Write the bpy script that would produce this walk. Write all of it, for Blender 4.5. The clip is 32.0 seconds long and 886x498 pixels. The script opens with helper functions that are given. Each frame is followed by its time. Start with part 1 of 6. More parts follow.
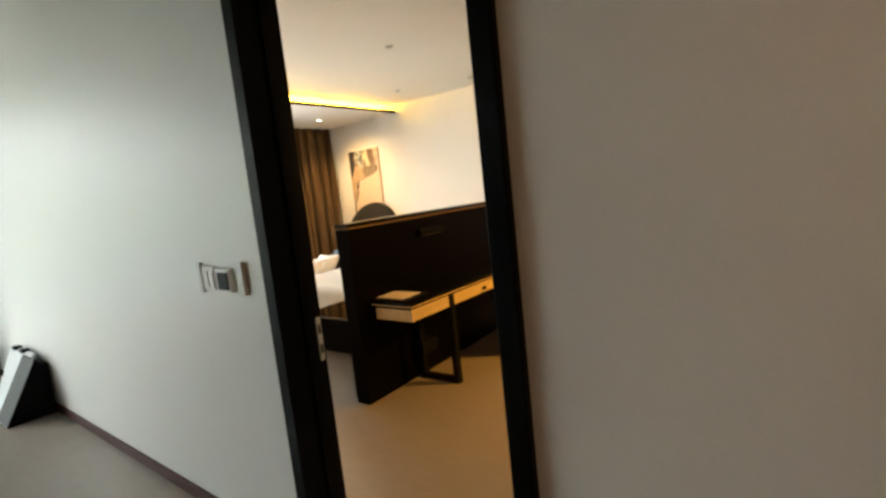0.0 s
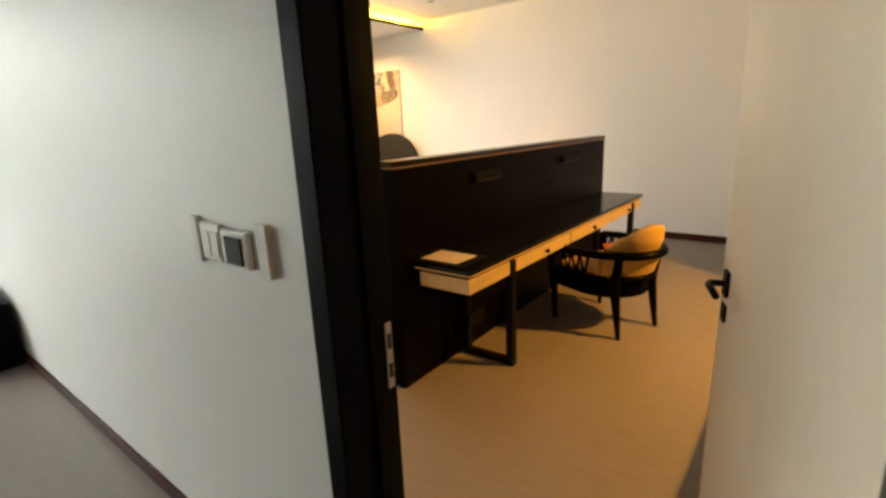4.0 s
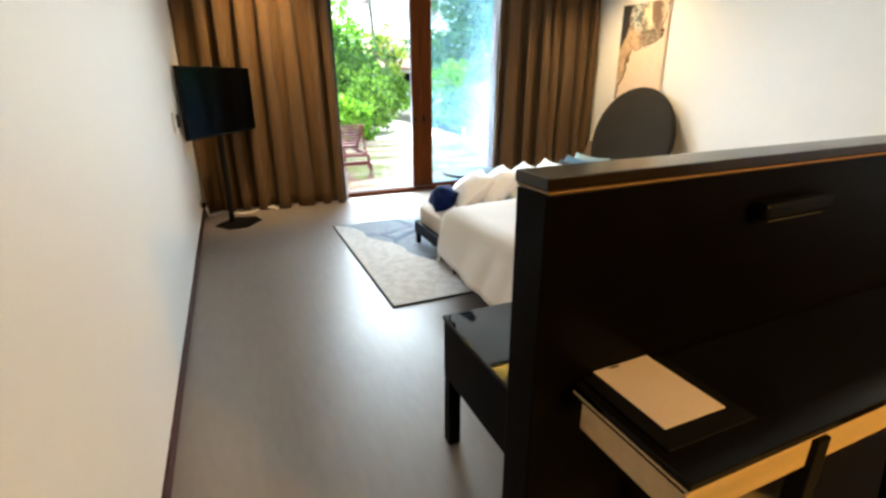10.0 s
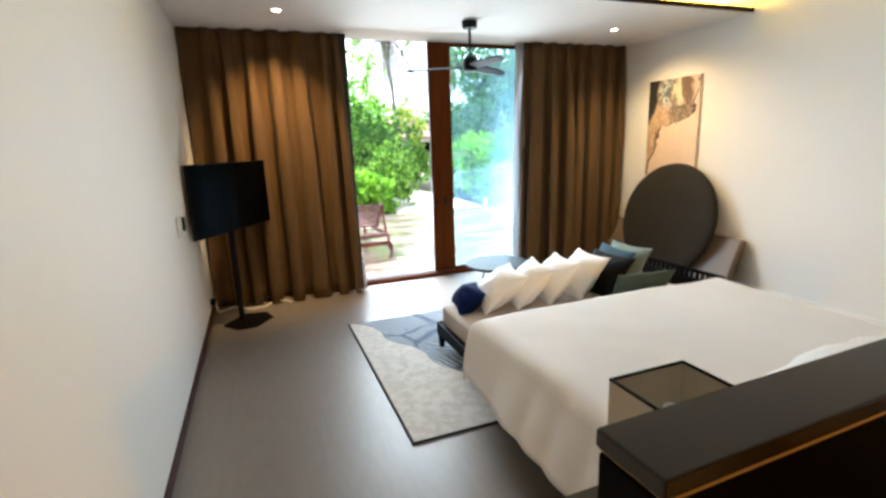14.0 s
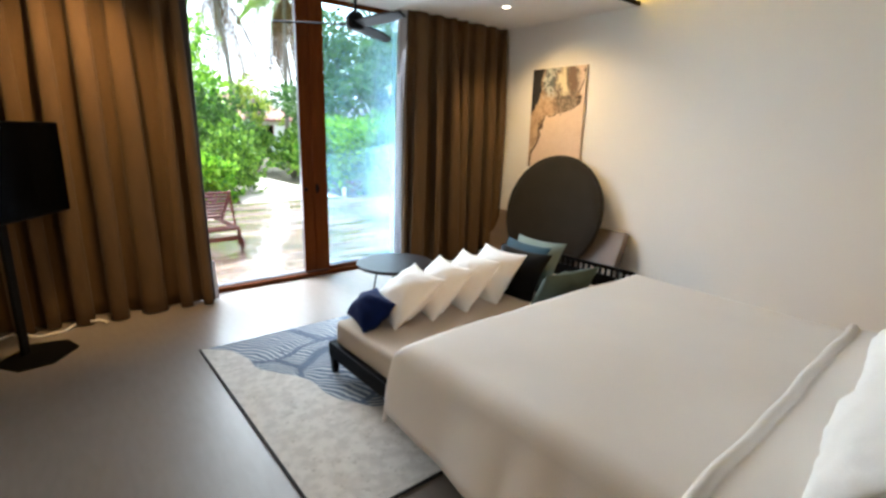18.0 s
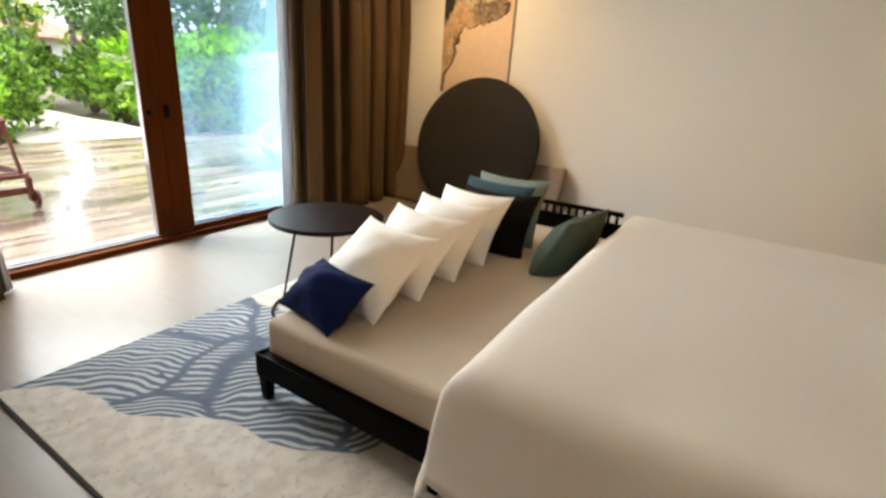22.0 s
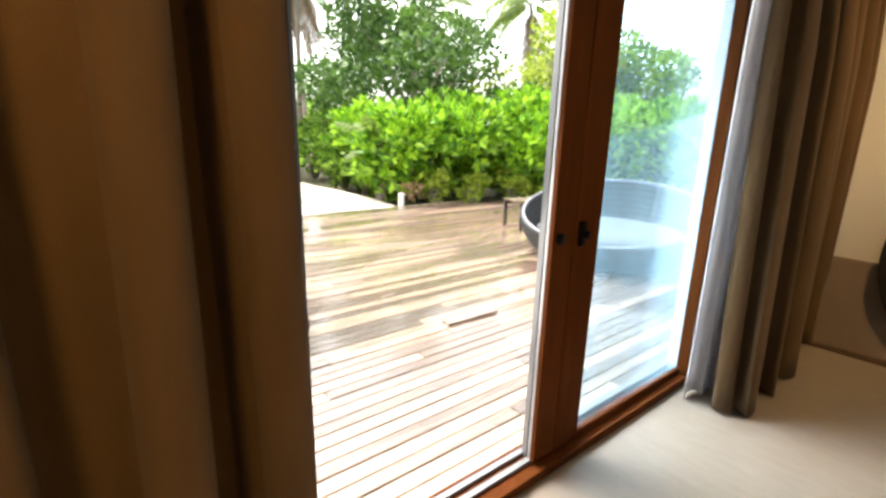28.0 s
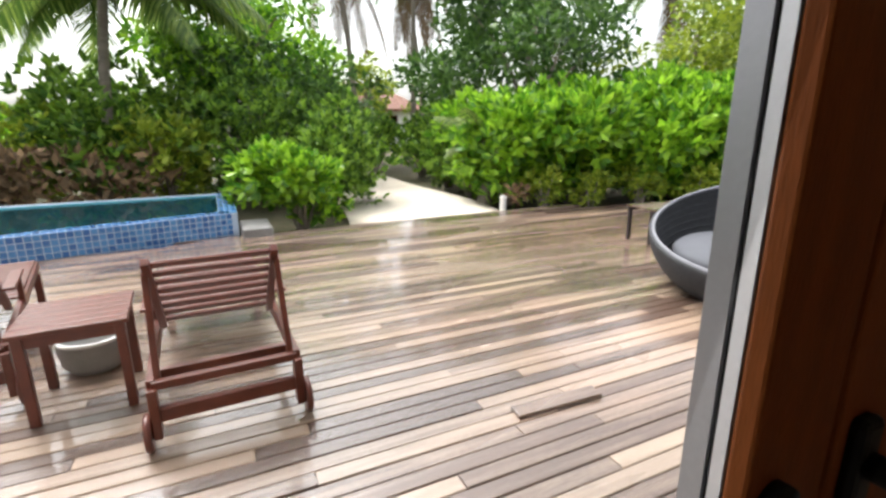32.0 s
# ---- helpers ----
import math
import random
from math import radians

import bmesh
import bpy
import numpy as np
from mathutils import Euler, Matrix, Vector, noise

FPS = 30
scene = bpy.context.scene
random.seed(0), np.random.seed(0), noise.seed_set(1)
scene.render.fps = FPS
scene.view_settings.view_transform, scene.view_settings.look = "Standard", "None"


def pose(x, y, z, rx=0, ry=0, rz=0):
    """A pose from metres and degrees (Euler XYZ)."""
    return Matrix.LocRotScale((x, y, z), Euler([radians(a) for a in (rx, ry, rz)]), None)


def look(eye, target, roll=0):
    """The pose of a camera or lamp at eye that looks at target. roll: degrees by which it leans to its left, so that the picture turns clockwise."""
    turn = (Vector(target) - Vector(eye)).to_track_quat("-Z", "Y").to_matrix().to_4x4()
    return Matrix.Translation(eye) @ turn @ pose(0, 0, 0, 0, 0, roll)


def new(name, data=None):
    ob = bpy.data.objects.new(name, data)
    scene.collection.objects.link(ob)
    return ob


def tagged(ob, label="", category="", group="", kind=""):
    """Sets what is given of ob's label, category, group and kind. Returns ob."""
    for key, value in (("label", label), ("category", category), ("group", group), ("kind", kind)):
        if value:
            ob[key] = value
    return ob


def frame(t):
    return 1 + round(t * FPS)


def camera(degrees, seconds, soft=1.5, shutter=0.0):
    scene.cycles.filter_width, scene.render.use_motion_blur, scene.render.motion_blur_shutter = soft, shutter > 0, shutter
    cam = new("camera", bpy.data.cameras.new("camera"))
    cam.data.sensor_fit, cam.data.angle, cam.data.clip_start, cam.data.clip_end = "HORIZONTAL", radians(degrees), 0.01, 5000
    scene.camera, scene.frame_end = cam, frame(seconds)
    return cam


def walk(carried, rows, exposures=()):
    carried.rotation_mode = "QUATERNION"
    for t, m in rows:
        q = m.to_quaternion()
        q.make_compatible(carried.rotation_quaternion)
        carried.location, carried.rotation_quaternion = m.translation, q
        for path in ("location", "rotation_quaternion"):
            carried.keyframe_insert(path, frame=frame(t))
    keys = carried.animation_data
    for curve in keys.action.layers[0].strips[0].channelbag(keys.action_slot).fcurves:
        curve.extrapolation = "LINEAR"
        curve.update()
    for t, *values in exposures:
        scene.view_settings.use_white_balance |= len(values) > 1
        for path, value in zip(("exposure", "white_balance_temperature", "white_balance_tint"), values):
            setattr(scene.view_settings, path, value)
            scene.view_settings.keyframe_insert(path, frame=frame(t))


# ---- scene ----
cam = camera(85.1, 32.0, soft=2.8)
PATH = [
    (0, (0.421, 0.504, 1.491), (1.989, 1.723, 1.252), -6.2),
    (0.5, (0.412, 0.565, 1.499), (1.887, 1.891, 1.238), -6.4),
    (1, (0.444, 0.633, 1.488), (1.812, 2.066, 1.21), -6.5),
    (1.5, (0.498, 0.699, 1.489), (1.78, 2.206, 1.198), -6.5),
    (2, (0.548, 0.795, 1.489), (1.772, 2.347, 1.183), -6.0),
    (2.5, (0.602, 0.908, 1.487), (1.837, 2.447, 1.158), -5.1),
    (3, (0.647, 1.077, 1.493), (1.985, 2.515, 1.116), -4.1),
    (3.5, (0.706, 1.2, 1.499), (2.161, 2.498, 1.056), -3.3),
    (5.5, (1.214, 1.51, 1.537), (2.786, 2.62, 0.989), -1.3),
    (6, (1.31, 1.59, 1.535), (2.848, 2.741, 0.978), -1.2),
    (6.5, (1.411, 1.675, 1.524), (2.905, 2.879, 0.96), -1.1),
    (7, (1.521, 1.753, 1.556), (2.942, 3.028, 0.959), -1.1),
    (7.5, (1.634, 1.817, 1.556), (2.961, 3.181, 0.941), -1.0),
    (8, (1.761, 1.878, 1.565), (2.941, 3.371, 0.948), -0.5),
    (8.5, (1.834, 1.93, 1.573), (2.889, 3.511, 0.949), -0.1),
    (9, (1.907, 1.997, 1.565), (2.834, 3.65, 0.926), -0.1),
    (9.5, (1.979, 2.103, 1.57), (2.81, 3.801, 0.915), -0.1),
    (10, (2.028, 2.176, 1.553), (2.772, 3.906, 0.88), -0.2),
    (10.5, (2.031, 2.262, 1.518), (2.716, 4.009, 0.826), -0.4),
    (11, (2.092, 2.303, 1.529), (2.704, 4.065, 0.807), -0.2),
    (11.5, (2.14, 2.343, 1.523), (2.709, 4.117, 0.794), 0.1),
    (12, (2.233, 2.391, 1.589), (2.784, 4.181, 0.887), 0.3),
    (12.5, (2.274, 2.414, 1.661), (2.831, 4.221, 1.011), -0.3),
    (13, (2.286, 2.478, 1.688), (2.877, 4.302, 1.12), -1.3),
    (13.5, (2.275, 2.543, 1.726), (2.907, 4.372, 1.22), -1.7),
    (14, (2.22, 2.662, 1.779), (2.908, 4.489, 1.345), -2.0),
    (14.5, (2.166, 2.769, 1.811), (2.915, 4.587, 1.441), -1.9),
    (16.5, (2.145, 3.197, 1.868), (3.069, 4.939, 1.533), 0.4),
    (17, (2.185, 3.324, 1.795), (3.182, 5.015, 1.413), 1.0),
    (17.5, (2.201, 3.435, 1.733), (3.288, 5.057, 1.301), 1.2),
    (18, (2.204, 3.575, 1.656), (3.438, 5.077, 1.184), 1.5),
    (18.5, (2.232, 3.702, 1.569), (3.629, 5.046, 1.078), 1.3),
    (19, (2.308, 3.793, 1.519), (3.859, 4.936, 0.981), 1.8),
    (19.5, (2.409, 3.936, 1.434), (4.067, 4.888, 0.847), 2.5),
    (20, (2.531, 4.047, 1.406), (4.244, 4.828, 0.732), 3.9),
    (20.5, (2.585, 4.175, 1.366), (4.313, 4.883, 0.649), 4.3),
    (21, (2.562, 4.408, 1.332), (4.275, 5.152, 0.616), 4.1),
    (21.5, (2.497, 4.665, 1.336), (4.18, 5.498, 0.647), 4.4),
    (22, (2.461, 4.89, 1.357), (4.075, 5.868, 0.697), 3.8),
    (22.5, (2.461, 5.106, 1.353), (4.016, 6.202, 0.737), 3.6),
    (23, (2.494, 5.367, 1.381), (3.978, 6.574, 0.799), 3.1),
    (23.5, (2.482, 5.582, 1.392), (3.906, 6.87, 0.833), 2.4),
    (24, (2.469, 5.857, 1.384), (3.846, 7.203, 0.843), 1.9),
    (24.5, (2.461, 6.094, 1.402), (3.793, 7.485, 0.862), 1.9),
    (25, (2.458, 6.332, 1.372), (3.7, 7.81, 0.849), 1.6),
    (27.5, (2.775, 7.4, 1.371), (3.985, 8.913, 0.878), 1.9),
    (28, (2.949, 7.6, 1.378), (4.202, 9.082, 0.896), 1.9),
    (28.5, (3.106, 7.742, 1.392), (4.381, 9.208, 0.916), 1.7),
    (29, (3.265, 7.894, 1.387), (4.564, 9.34, 0.916), 0.9),
    (29.5, (3.412, 8.034, 1.392), (4.727, 9.465, 0.921), 0.4),
    (30, (3.558, 8.145, 1.396), (4.866, 9.581, 0.919), 0.9),
    (30.5, (3.699, 8.223, 1.384), (4.925, 9.727, 0.901), 2.6),
    (31, (3.8, 8.325, 1.354), (4.842, 9.96, 0.861), 4.4),
    (31.5, (3.881, 8.394, 1.36), (4.766, 10.112, 0.846), 3.9),
    (32, (3.969, 8.444, 1.337), (4.799, 10.192, 0.83), -0.3),
]
EXPOSURES = [(0.0, 1.32, 6700, 5), (1.0, 1.2, 6650, 7), (2.0, 1.25, 6700, 8), (3.0, 1.2, 7200, 9), (5.5, 1.78, 6500, 8), (7.0, 1.6, 6100, 6), (8.0, 1.36, 5650, 3), (11.0, 1.33, 5400, 1), (14.0, 1.08, 5450, 3), (17.0, 0.78, 5450, 4), (19.0, 0.74, 5900, 7), (20.0, 0.66, 6850, 9), (23.0, 0.58, 6200, 6), (25.0, 0.6, 6450, 8), (28.5, 0.52, 6750, 7), (30.0, -0.3, 6250, 5), (31.0, -0.6, 6650, 9), (32.0, -0.48, 6400, 9)]
walk(cam, [(t, look(eye, target, roll)) for t, eye, target, roll in PATH], EXPOSURES)


# ---- world, sun and large lights ----
world = bpy.data.worlds.new("overcast_sky")
scene.world = world
world.use_nodes = True
wn, wl = world.node_tree.nodes, world.node_tree.links
wn.clear()
sky = wn.new("ShaderNodeTexSky")
sky.sky_type, sky.sun_disc = "NISHITA", False
sky.sun_elevation, sky.sun_rotation = radians(59), radians(-19)
sky.air_density, sky.dust_density, sky.ozone_density = 1.0, 6.0, 1.0
pale = wn.new("ShaderNodeHueSaturation")
pale.inputs["Saturation"].default_value = 0.22
pale.inputs["Value"].default_value = 4.6
bg = wn.new("ShaderNodeBackground")
bg.inputs["Strength"].default_value = 0.15
wo = wn.new("ShaderNodeOutputWorld")
wl.new(sky.outputs["Color"], pale.inputs["Color"])
wl.new(pale.outputs["Color"], bg.inputs["Color"])
wl.new(bg.outputs["Background"], wo.inputs["Surface"])

sun = new("sun", bpy.data.lights.new("sun", "SUN"))
sun.data.energy, sun.data.angle, sun.data.color = 1.3, radians(30), (1.0, 0.96, 0.9)
sun.matrix_world = look((4 - 6, 14 + 17, 30), (4, 14, 0))


def area(name, eye, target, sx, sy, watts, color):
    ob = new(name, bpy.data.lights.new(name, "AREA"))
    ob.data.shape, ob.data.size, ob.data.size_y = "RECTANGLE", sx, sy
    ob.data.energy, ob.data.color = watts, color
    ob.matrix_world = look(eye, target)
    return ob


def spot(name, eye, target, watts, color, angle, size=0.04):
    ob = new(name, bpy.data.lights.new(name, "SPOT"))
    ob.data.energy, ob.data.color, ob.data.spot_size = watts, color, radians(angle)
    ob.data.spot_blend, ob.data.shadow_soft_size = 1.0, size
    ob.matrix_world = look(eye, target)
    return ob


area("daylight_bedroom_window", (4.46, 8.60, 1.75), (4.55, 5.0, 1.15), 2.3, 2.3, 40, (1.0, 0.975, 0.93)).data.spread = radians(116)
area("daylight_living_window", (-1.2, 8.0, 1.6), (-1.2, 4.0, 1.0), 3.6, 2.8, 18, (0.74, 0.91, 1.0))
spot("downlight_beam", (2.55, 7.62, 2.975), (2.48, 8.45, 1.72), 168, (1.0, 0.58, 0.21), 84, 0.07)
spot("downlight_beam", (6.33, 7.615, 2.975), (7.00, 7.35, 0.55), 112, (1.0, 0.62, 0.25), 126, 0.05)
AMBER = (1.0, 0.48, 0.07)
spot("dressing_light", (4.6, 0.1, 2.3), (4.4, 2.2, 0.0), 260, AMBER, 140, 0.11)
# added fill without a fitting, warms the wall beside the doorway
spot("living_warm_fill", (0.75, -0.75, 3.13), (0.9, -0.6, 0), 27, (1.0, 0.47, 0.14), 150)
area("cove_strip", (4.44, 6.80, 3.045), (4.44, 6.3, 3.3), 5.6, 0.05, 7, (1.0, 0.62, 0.14))


# ---- materials ----
def mat(name, c, rough=0.6, var=0.12, scale=3.0, fine=60.0, bump=0.05, metal=0.0, spec=0.5, sheen=0.0, stretch=(1, 1, 1),
        c2=None, obj=0.0, isl=0.0, trans=0.0, coat=0.0, rvar=0.0, dist=0.004, world=False):
    m = bpy.data.materials.new(name)
    m.use_nodes = True
    n, l = m.node_tree.nodes, m.node_tree.links
    p = n["Principled BSDF"]
    tc, mp = n.new("ShaderNodeTexCoord"), n.new("ShaderNodeMapping")
    mp.inputs["Scale"].default_value = stretch
    l.new(n.new("ShaderNodeNewGeometry").outputs["Position"] if world else tc.outputs["Object"], mp.inputs["Vector"])
    big, small = n.new("ShaderNodeTexNoise"), n.new("ShaderNodeTexNoise")
    big.inputs["Scale"].default_value, big.inputs["Detail"].default_value = scale, 4
    small.inputs["Scale"].default_value, small.inputs["Detail"].default_value = fine, 3
    l.new(mp.outputs["Vector"], big.inputs["Vector"])
    l.new(mp.outputs["Vector"], small.inputs["Vector"])
    add = n.new("ShaderNodeMath")
    add.operation = "MULTIPLY_ADD"
    l.new(small.outputs["Fac"], add.inputs[0])
    add.inputs[1].default_value = 0.45
    half = n.new("ShaderNodeMath")
    half.operation = "MULTIPLY"
    half.inputs[1].default_value = 0.55
    l.new(big.outputs["Fac"], half.inputs[0])
    l.new(half.outputs[0], add.inputs[2])
    fac = add.outputs[0]
    for amount, kind, socket in ((obj, "ShaderNodeObjectInfo", "Random"), (isl, "ShaderNodeNewGeometry", "Random Per Island")):
        if amount:
            info, ma = n.new(kind), n.new("ShaderNodeMath")
            ma.operation = "MULTIPLY_ADD"
            l.new(info.outputs[socket], ma.inputs[0])
            ma.inputs[1].default_value = amount
            sh = n.new("ShaderNodeMath")
            sh.operation = "SUBTRACT"
            l.new(fac, sh.inputs[0])
            sh.inputs[1].default_value = amount / 2
            l.new(sh.outputs[0], ma.inputs[2])
            fac = ma.outputs[0]
    ramp = n.new("ShaderNodeMapRange")
    ramp.inputs["From Min"].default_value, ramp.inputs["From Max"].default_value = 0.3, 0.7
    l.new(fac, ramp.inputs["Value"])
    mix = n.new("ShaderNodeMix")
    mix.data_type = "RGBA"
    lo = c if c2 else tuple(v * (1 - var) for v in c)
    hi = c2 or tuple(min(1, v * (1 + var)) for v in c)
    mix.inputs["A"].default_value, mix.inputs["B"].default_value = (*lo, 1), (*hi, 1)
    l.new(ramp.outputs["Result"], mix.inputs["Factor"])
    l.new(mix.outputs["Result"], p.inputs["Base Color"])
    p.inputs["Roughness"].default_value, p.inputs["Metallic"].default_value = rough, metal
    p.inputs["Specular IOR Level"].default_value = spec
    p.inputs["Sheen Weight"].default_value = sheen
    p.inputs["Coat Weight"].default_value, p.inputs["Coat Roughness"].default_value = coat, 0.10
    if rvar:
        rr = n.new("ShaderNodeMapRange")
        rr.inputs["From Min"].default_value, rr.inputs["From Max"].default_value = 0.35, 0.65
        rr.inputs["To Min"].default_value, rr.inputs["To Max"].default_value = max(0.03, rough - rvar), min(1, rough + rvar)
        l.new(big.outputs["Fac"], rr.inputs["Value"])
        l.new(rr.outputs["Result"], p.inputs["Roughness"])
    if bump:
        b = n.new("ShaderNodeBump")
        b.inputs["Strength"].default_value, b.inputs["Distance"].default_value = min(1, bump * 4), dist
        l.new(small.outputs["Fac"], b.inputs["Height"])
        l.new(b.outputs["Normal"], p.inputs["Normal"])
    if trans:
        t, ms = n.new("ShaderNodeBsdfTranslucent"), n.new("ShaderNodeMixShader")
        l.new(mix.outputs["Result"], t.inputs["Color"])
        ms.inputs["Fac"].default_value = trans
        l.new(p.outputs["BSDF"], ms.inputs[1])
        l.new(t.outputs["BSDF"], ms.inputs[2])
        l.new(ms.outputs["Shader"], n["Material Output"].inputs["Surface"])
    return m


def glow(name, c, strength):
    m = bpy.data.materials.new(name)
    m.use_nodes = True
    p = m.node_tree.nodes["Principled BSDF"]
    p.inputs["Base Color"].default_value = (*c, 1)
    p.inputs["Emission Color"].default_value = (*c, 1)
    p.inputs["Emission Strength"].default_value = strength
    return m


def glassy(name, tint, gloss=1.0, haze=0.0):
    m = bpy.data.materials.new(name)
    m.use_nodes = True
    n, l = m.node_tree.nodes, m.node_tree.links
    n.remove(n["Principled BSDF"])
    fr, tr, gl, mx = n.new("ShaderNodeFresnel"), n.new("ShaderNodeBsdfTransparent"), n.new("ShaderNodeBsdfGlossy"), n.new("ShaderNodeMixShader")
    fr.inputs["IOR"].default_value = 1.5
    tr.inputs["Color"].default_value = (*tint, 1)
    gl.inputs["Roughness"].default_value = 0.01
    gl.inputs["Color"].default_value = (gloss, gloss, gloss, 1)
    l.new(fr.outputs["Fac"], mx.inputs["Fac"])
    through_ = tr.outputs["BSDF"]
    if haze:    # a bluish translucent film, uneven by noise
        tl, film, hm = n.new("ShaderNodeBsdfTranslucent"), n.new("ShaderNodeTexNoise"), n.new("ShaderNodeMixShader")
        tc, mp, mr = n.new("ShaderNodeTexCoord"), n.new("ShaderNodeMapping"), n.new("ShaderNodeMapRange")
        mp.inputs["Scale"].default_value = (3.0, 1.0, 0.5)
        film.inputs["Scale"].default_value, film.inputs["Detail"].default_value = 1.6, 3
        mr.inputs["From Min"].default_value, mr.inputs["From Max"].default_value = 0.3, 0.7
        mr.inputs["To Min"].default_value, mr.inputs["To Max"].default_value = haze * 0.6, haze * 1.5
        # the film grows denser towards the pane's curtain side
        sx, denser, both = n.new("ShaderNodeSeparateXYZ"), n.new("ShaderNodeMapRange"), n.new("ShaderNodeMath")
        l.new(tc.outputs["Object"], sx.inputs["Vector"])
        denser.interpolation_type = "SMOOTHSTEP"
        denser.inputs["From Min"].default_value, denser.inputs["From Max"].default_value = 4.95, 5.64
        denser.inputs["To Max"].default_value = 0.26
        l.new(sx.outputs["X"], denser.inputs["Value"])
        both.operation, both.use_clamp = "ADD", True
        l.new(denser.outputs["Result"], both.inputs[0])
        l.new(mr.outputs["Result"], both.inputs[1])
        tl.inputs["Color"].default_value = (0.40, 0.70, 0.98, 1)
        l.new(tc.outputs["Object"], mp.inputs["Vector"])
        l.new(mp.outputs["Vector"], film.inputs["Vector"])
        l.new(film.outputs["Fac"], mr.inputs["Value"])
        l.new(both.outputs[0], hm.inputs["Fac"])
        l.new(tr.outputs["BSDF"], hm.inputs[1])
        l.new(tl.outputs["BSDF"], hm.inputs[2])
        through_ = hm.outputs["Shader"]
    l.new(through_, mx.inputs[1])
    l.new(gl.outputs["BSDF"], mx.inputs[2])
    l.new(mx.outputs["Shader"], n["Material Output"].inputs["Surface"])
    return m


WALL = mat("warm_white_wall_paint", (0.82, 0.80, 0.765), 0.6, 0.03, 0.8, 140, 0.03)
WALL2 = mat("cool_white_wall_paint", (0.78, 0.79, 0.765), 0.46, 0.03, 0.8, 90, 0.04)
CEIL = mat("ceiling_paint", (0.82, 0.79, 0.74), 0.7, 0.02, 0.6, 120, 0.02)
# dark brown chosen for the unseen walls, to dim and warm bounced light
DIMWALL = mat("brown_bounce_dimming_wall", (0.16, 0.10, 0.06), 0.5, 0.25, 2, 30, 0.03, stretch=(4, 4, 1))
FLOOR = mat("taupe_vinyl_floor", (0.230, 0.195, 0.168), 0.38, 0.12, 1.3, 26, 0.02, stretch=(1, 0.25, 1), rvar=0.08)
SKIRT = mat("dark_red_brown_skirting", (0.055, 0.014, 0.010), 0.5, 0.25, 4, 40, 0.03, spec=0.15, stretch=(6, 1, 6))
JAMB = mat("black_stained_frame", (0.002, 0.0018, 0.0018), 0.45, 0.2, 4, 60, 0.03, spec=0.06, stretch=(8, 8, 1))
EBONY = mat("ebony_stained_wood", (0.0018, 0.0012, 0.0010), 0.35, 0.35, 3, 50, 0.02, spec=0.03, stretch=(1, 6, 6))
EDGE = mat("walnut_edge_banding", (0.011, 0.006, 0.004), 0.40, 0.3, 4, 60, 0.02, spec=0.05, stretch=(1, 8, 8))
OAK = mat("honey_oak_veneer", (0.52, 0.38, 0.20), 0.45, 0.15, 3, 50, 0.03, stretch=(1, 8, 8))
BLACK = mat("matt_black_metal", (0.003, 0.003, 0.0033), 0.5, 0.2, 5, 80, 0.02, spec=0.1)
BLACKGLASS = mat("dark_glass_desk_top", (0.004, 0.0035, 0.0035), 0.16, 0.1, 2, 30, 0.0, spec=0.12)
TABLEW = mat("black_brown_lacquered_wood", (0.009, 0.0038, 0.0025), 0.42, 0.3, 3, 50, 0.02, spec=0.08, stretch=(1, 7, 7))
PAPER = mat("cream_paper", (0.70, 0.57, 0.45), 0.7, 0.05, 5, 90, 0.02)
LEATHER = mat("black_leather", (0.004, 0.0035, 0.0035), 0.6, 0.2, 6, 120, 0.06, spec=0.1)
LINEN = mat("brown_linen_curtain", (0.076, 0.0395, 0.0115), 0.9, 0.22, 3, 240, 0.12, sheen=0.04, stretch=(4, 4, 1), trans=0.02, dist=0.002)
LINING = mat("charcoal_curtain_lining", (0.012, 0.010, 0.010), 0.85, 0.15, 3, 200, 0.08)
SLATE = mat("slate_grey_curtain", (0.034, 0.031, 0.029), 0.8, 0.2, 3, 200, 0.1, stretch=(4, 4, 1))
SHEER = mat("pale_sheer_curtain", (0.58, 0.57, 0.59), 0.7, 0.06, 3, 200, 0.04, trans=0.45)
TEAK = mat("oiled_teak_frame", (0.084, 0.024, 0.006), 0.55, 0.3, 3, 60, 0.04, spec=0.03, stretch=(9, 9, 1))
ALU = mat("brushed_aluminium", (0.22, 0.22, 0.23), 0.4, 0.06, 4, 120, 0.02, metal=0.6)
ALUD = mat("pale_anodised_aluminium", (0.42, 0.42, 0.43), 0.45, 0.06, 4, 120, 0.02, metal=0.5)
RUBBER = mat("black_rubber", (0.01, 0.01, 0.01), 0.7, 0.1)
DISCGREY = mat("charcoal_fabric", (0.024, 0.022, 0.020), 0.9, 0.15, 4, 260, 0.12, spec=0.2, sheen=0.05)
GREYFAB = mat("mid_grey_fabric", (0.23, 0.22, 0.205), 0.85, 0.25, 5, 220, 0.1, sheen=0.1)
DUVET = mat("ivory_cotton_duvet", (0.80, 0.735, 0.665), 0.75, 0.03, 2, 160, 0.05, sheen=0.1)
COTTON = mat("white_cotton", (0.84, 0.815, 0.78), 0.75, 0.03, 3, 180, 0.06, sheen=0.1)
BEIGE = mat("beige_mattress_cover", (0.52, 0.43, 0.335), 0.8, 0.08, 3, 220, 0.08)
CREAMUP = mat("cream_upholstery", (0.50, 0.40, 0.27), 0.8, 0.08, 3, 240, 0.08)
NAVY = mat("navy_velvet", (0.003, 0.010, 0.065), 0.8, 0.3, 5, 200, 0.08, spec=0.1)
TEAL = mat("teal_cotton", (0.006, 0.040, 0.065), 0.8, 0.2, 5, 200, 0.08)
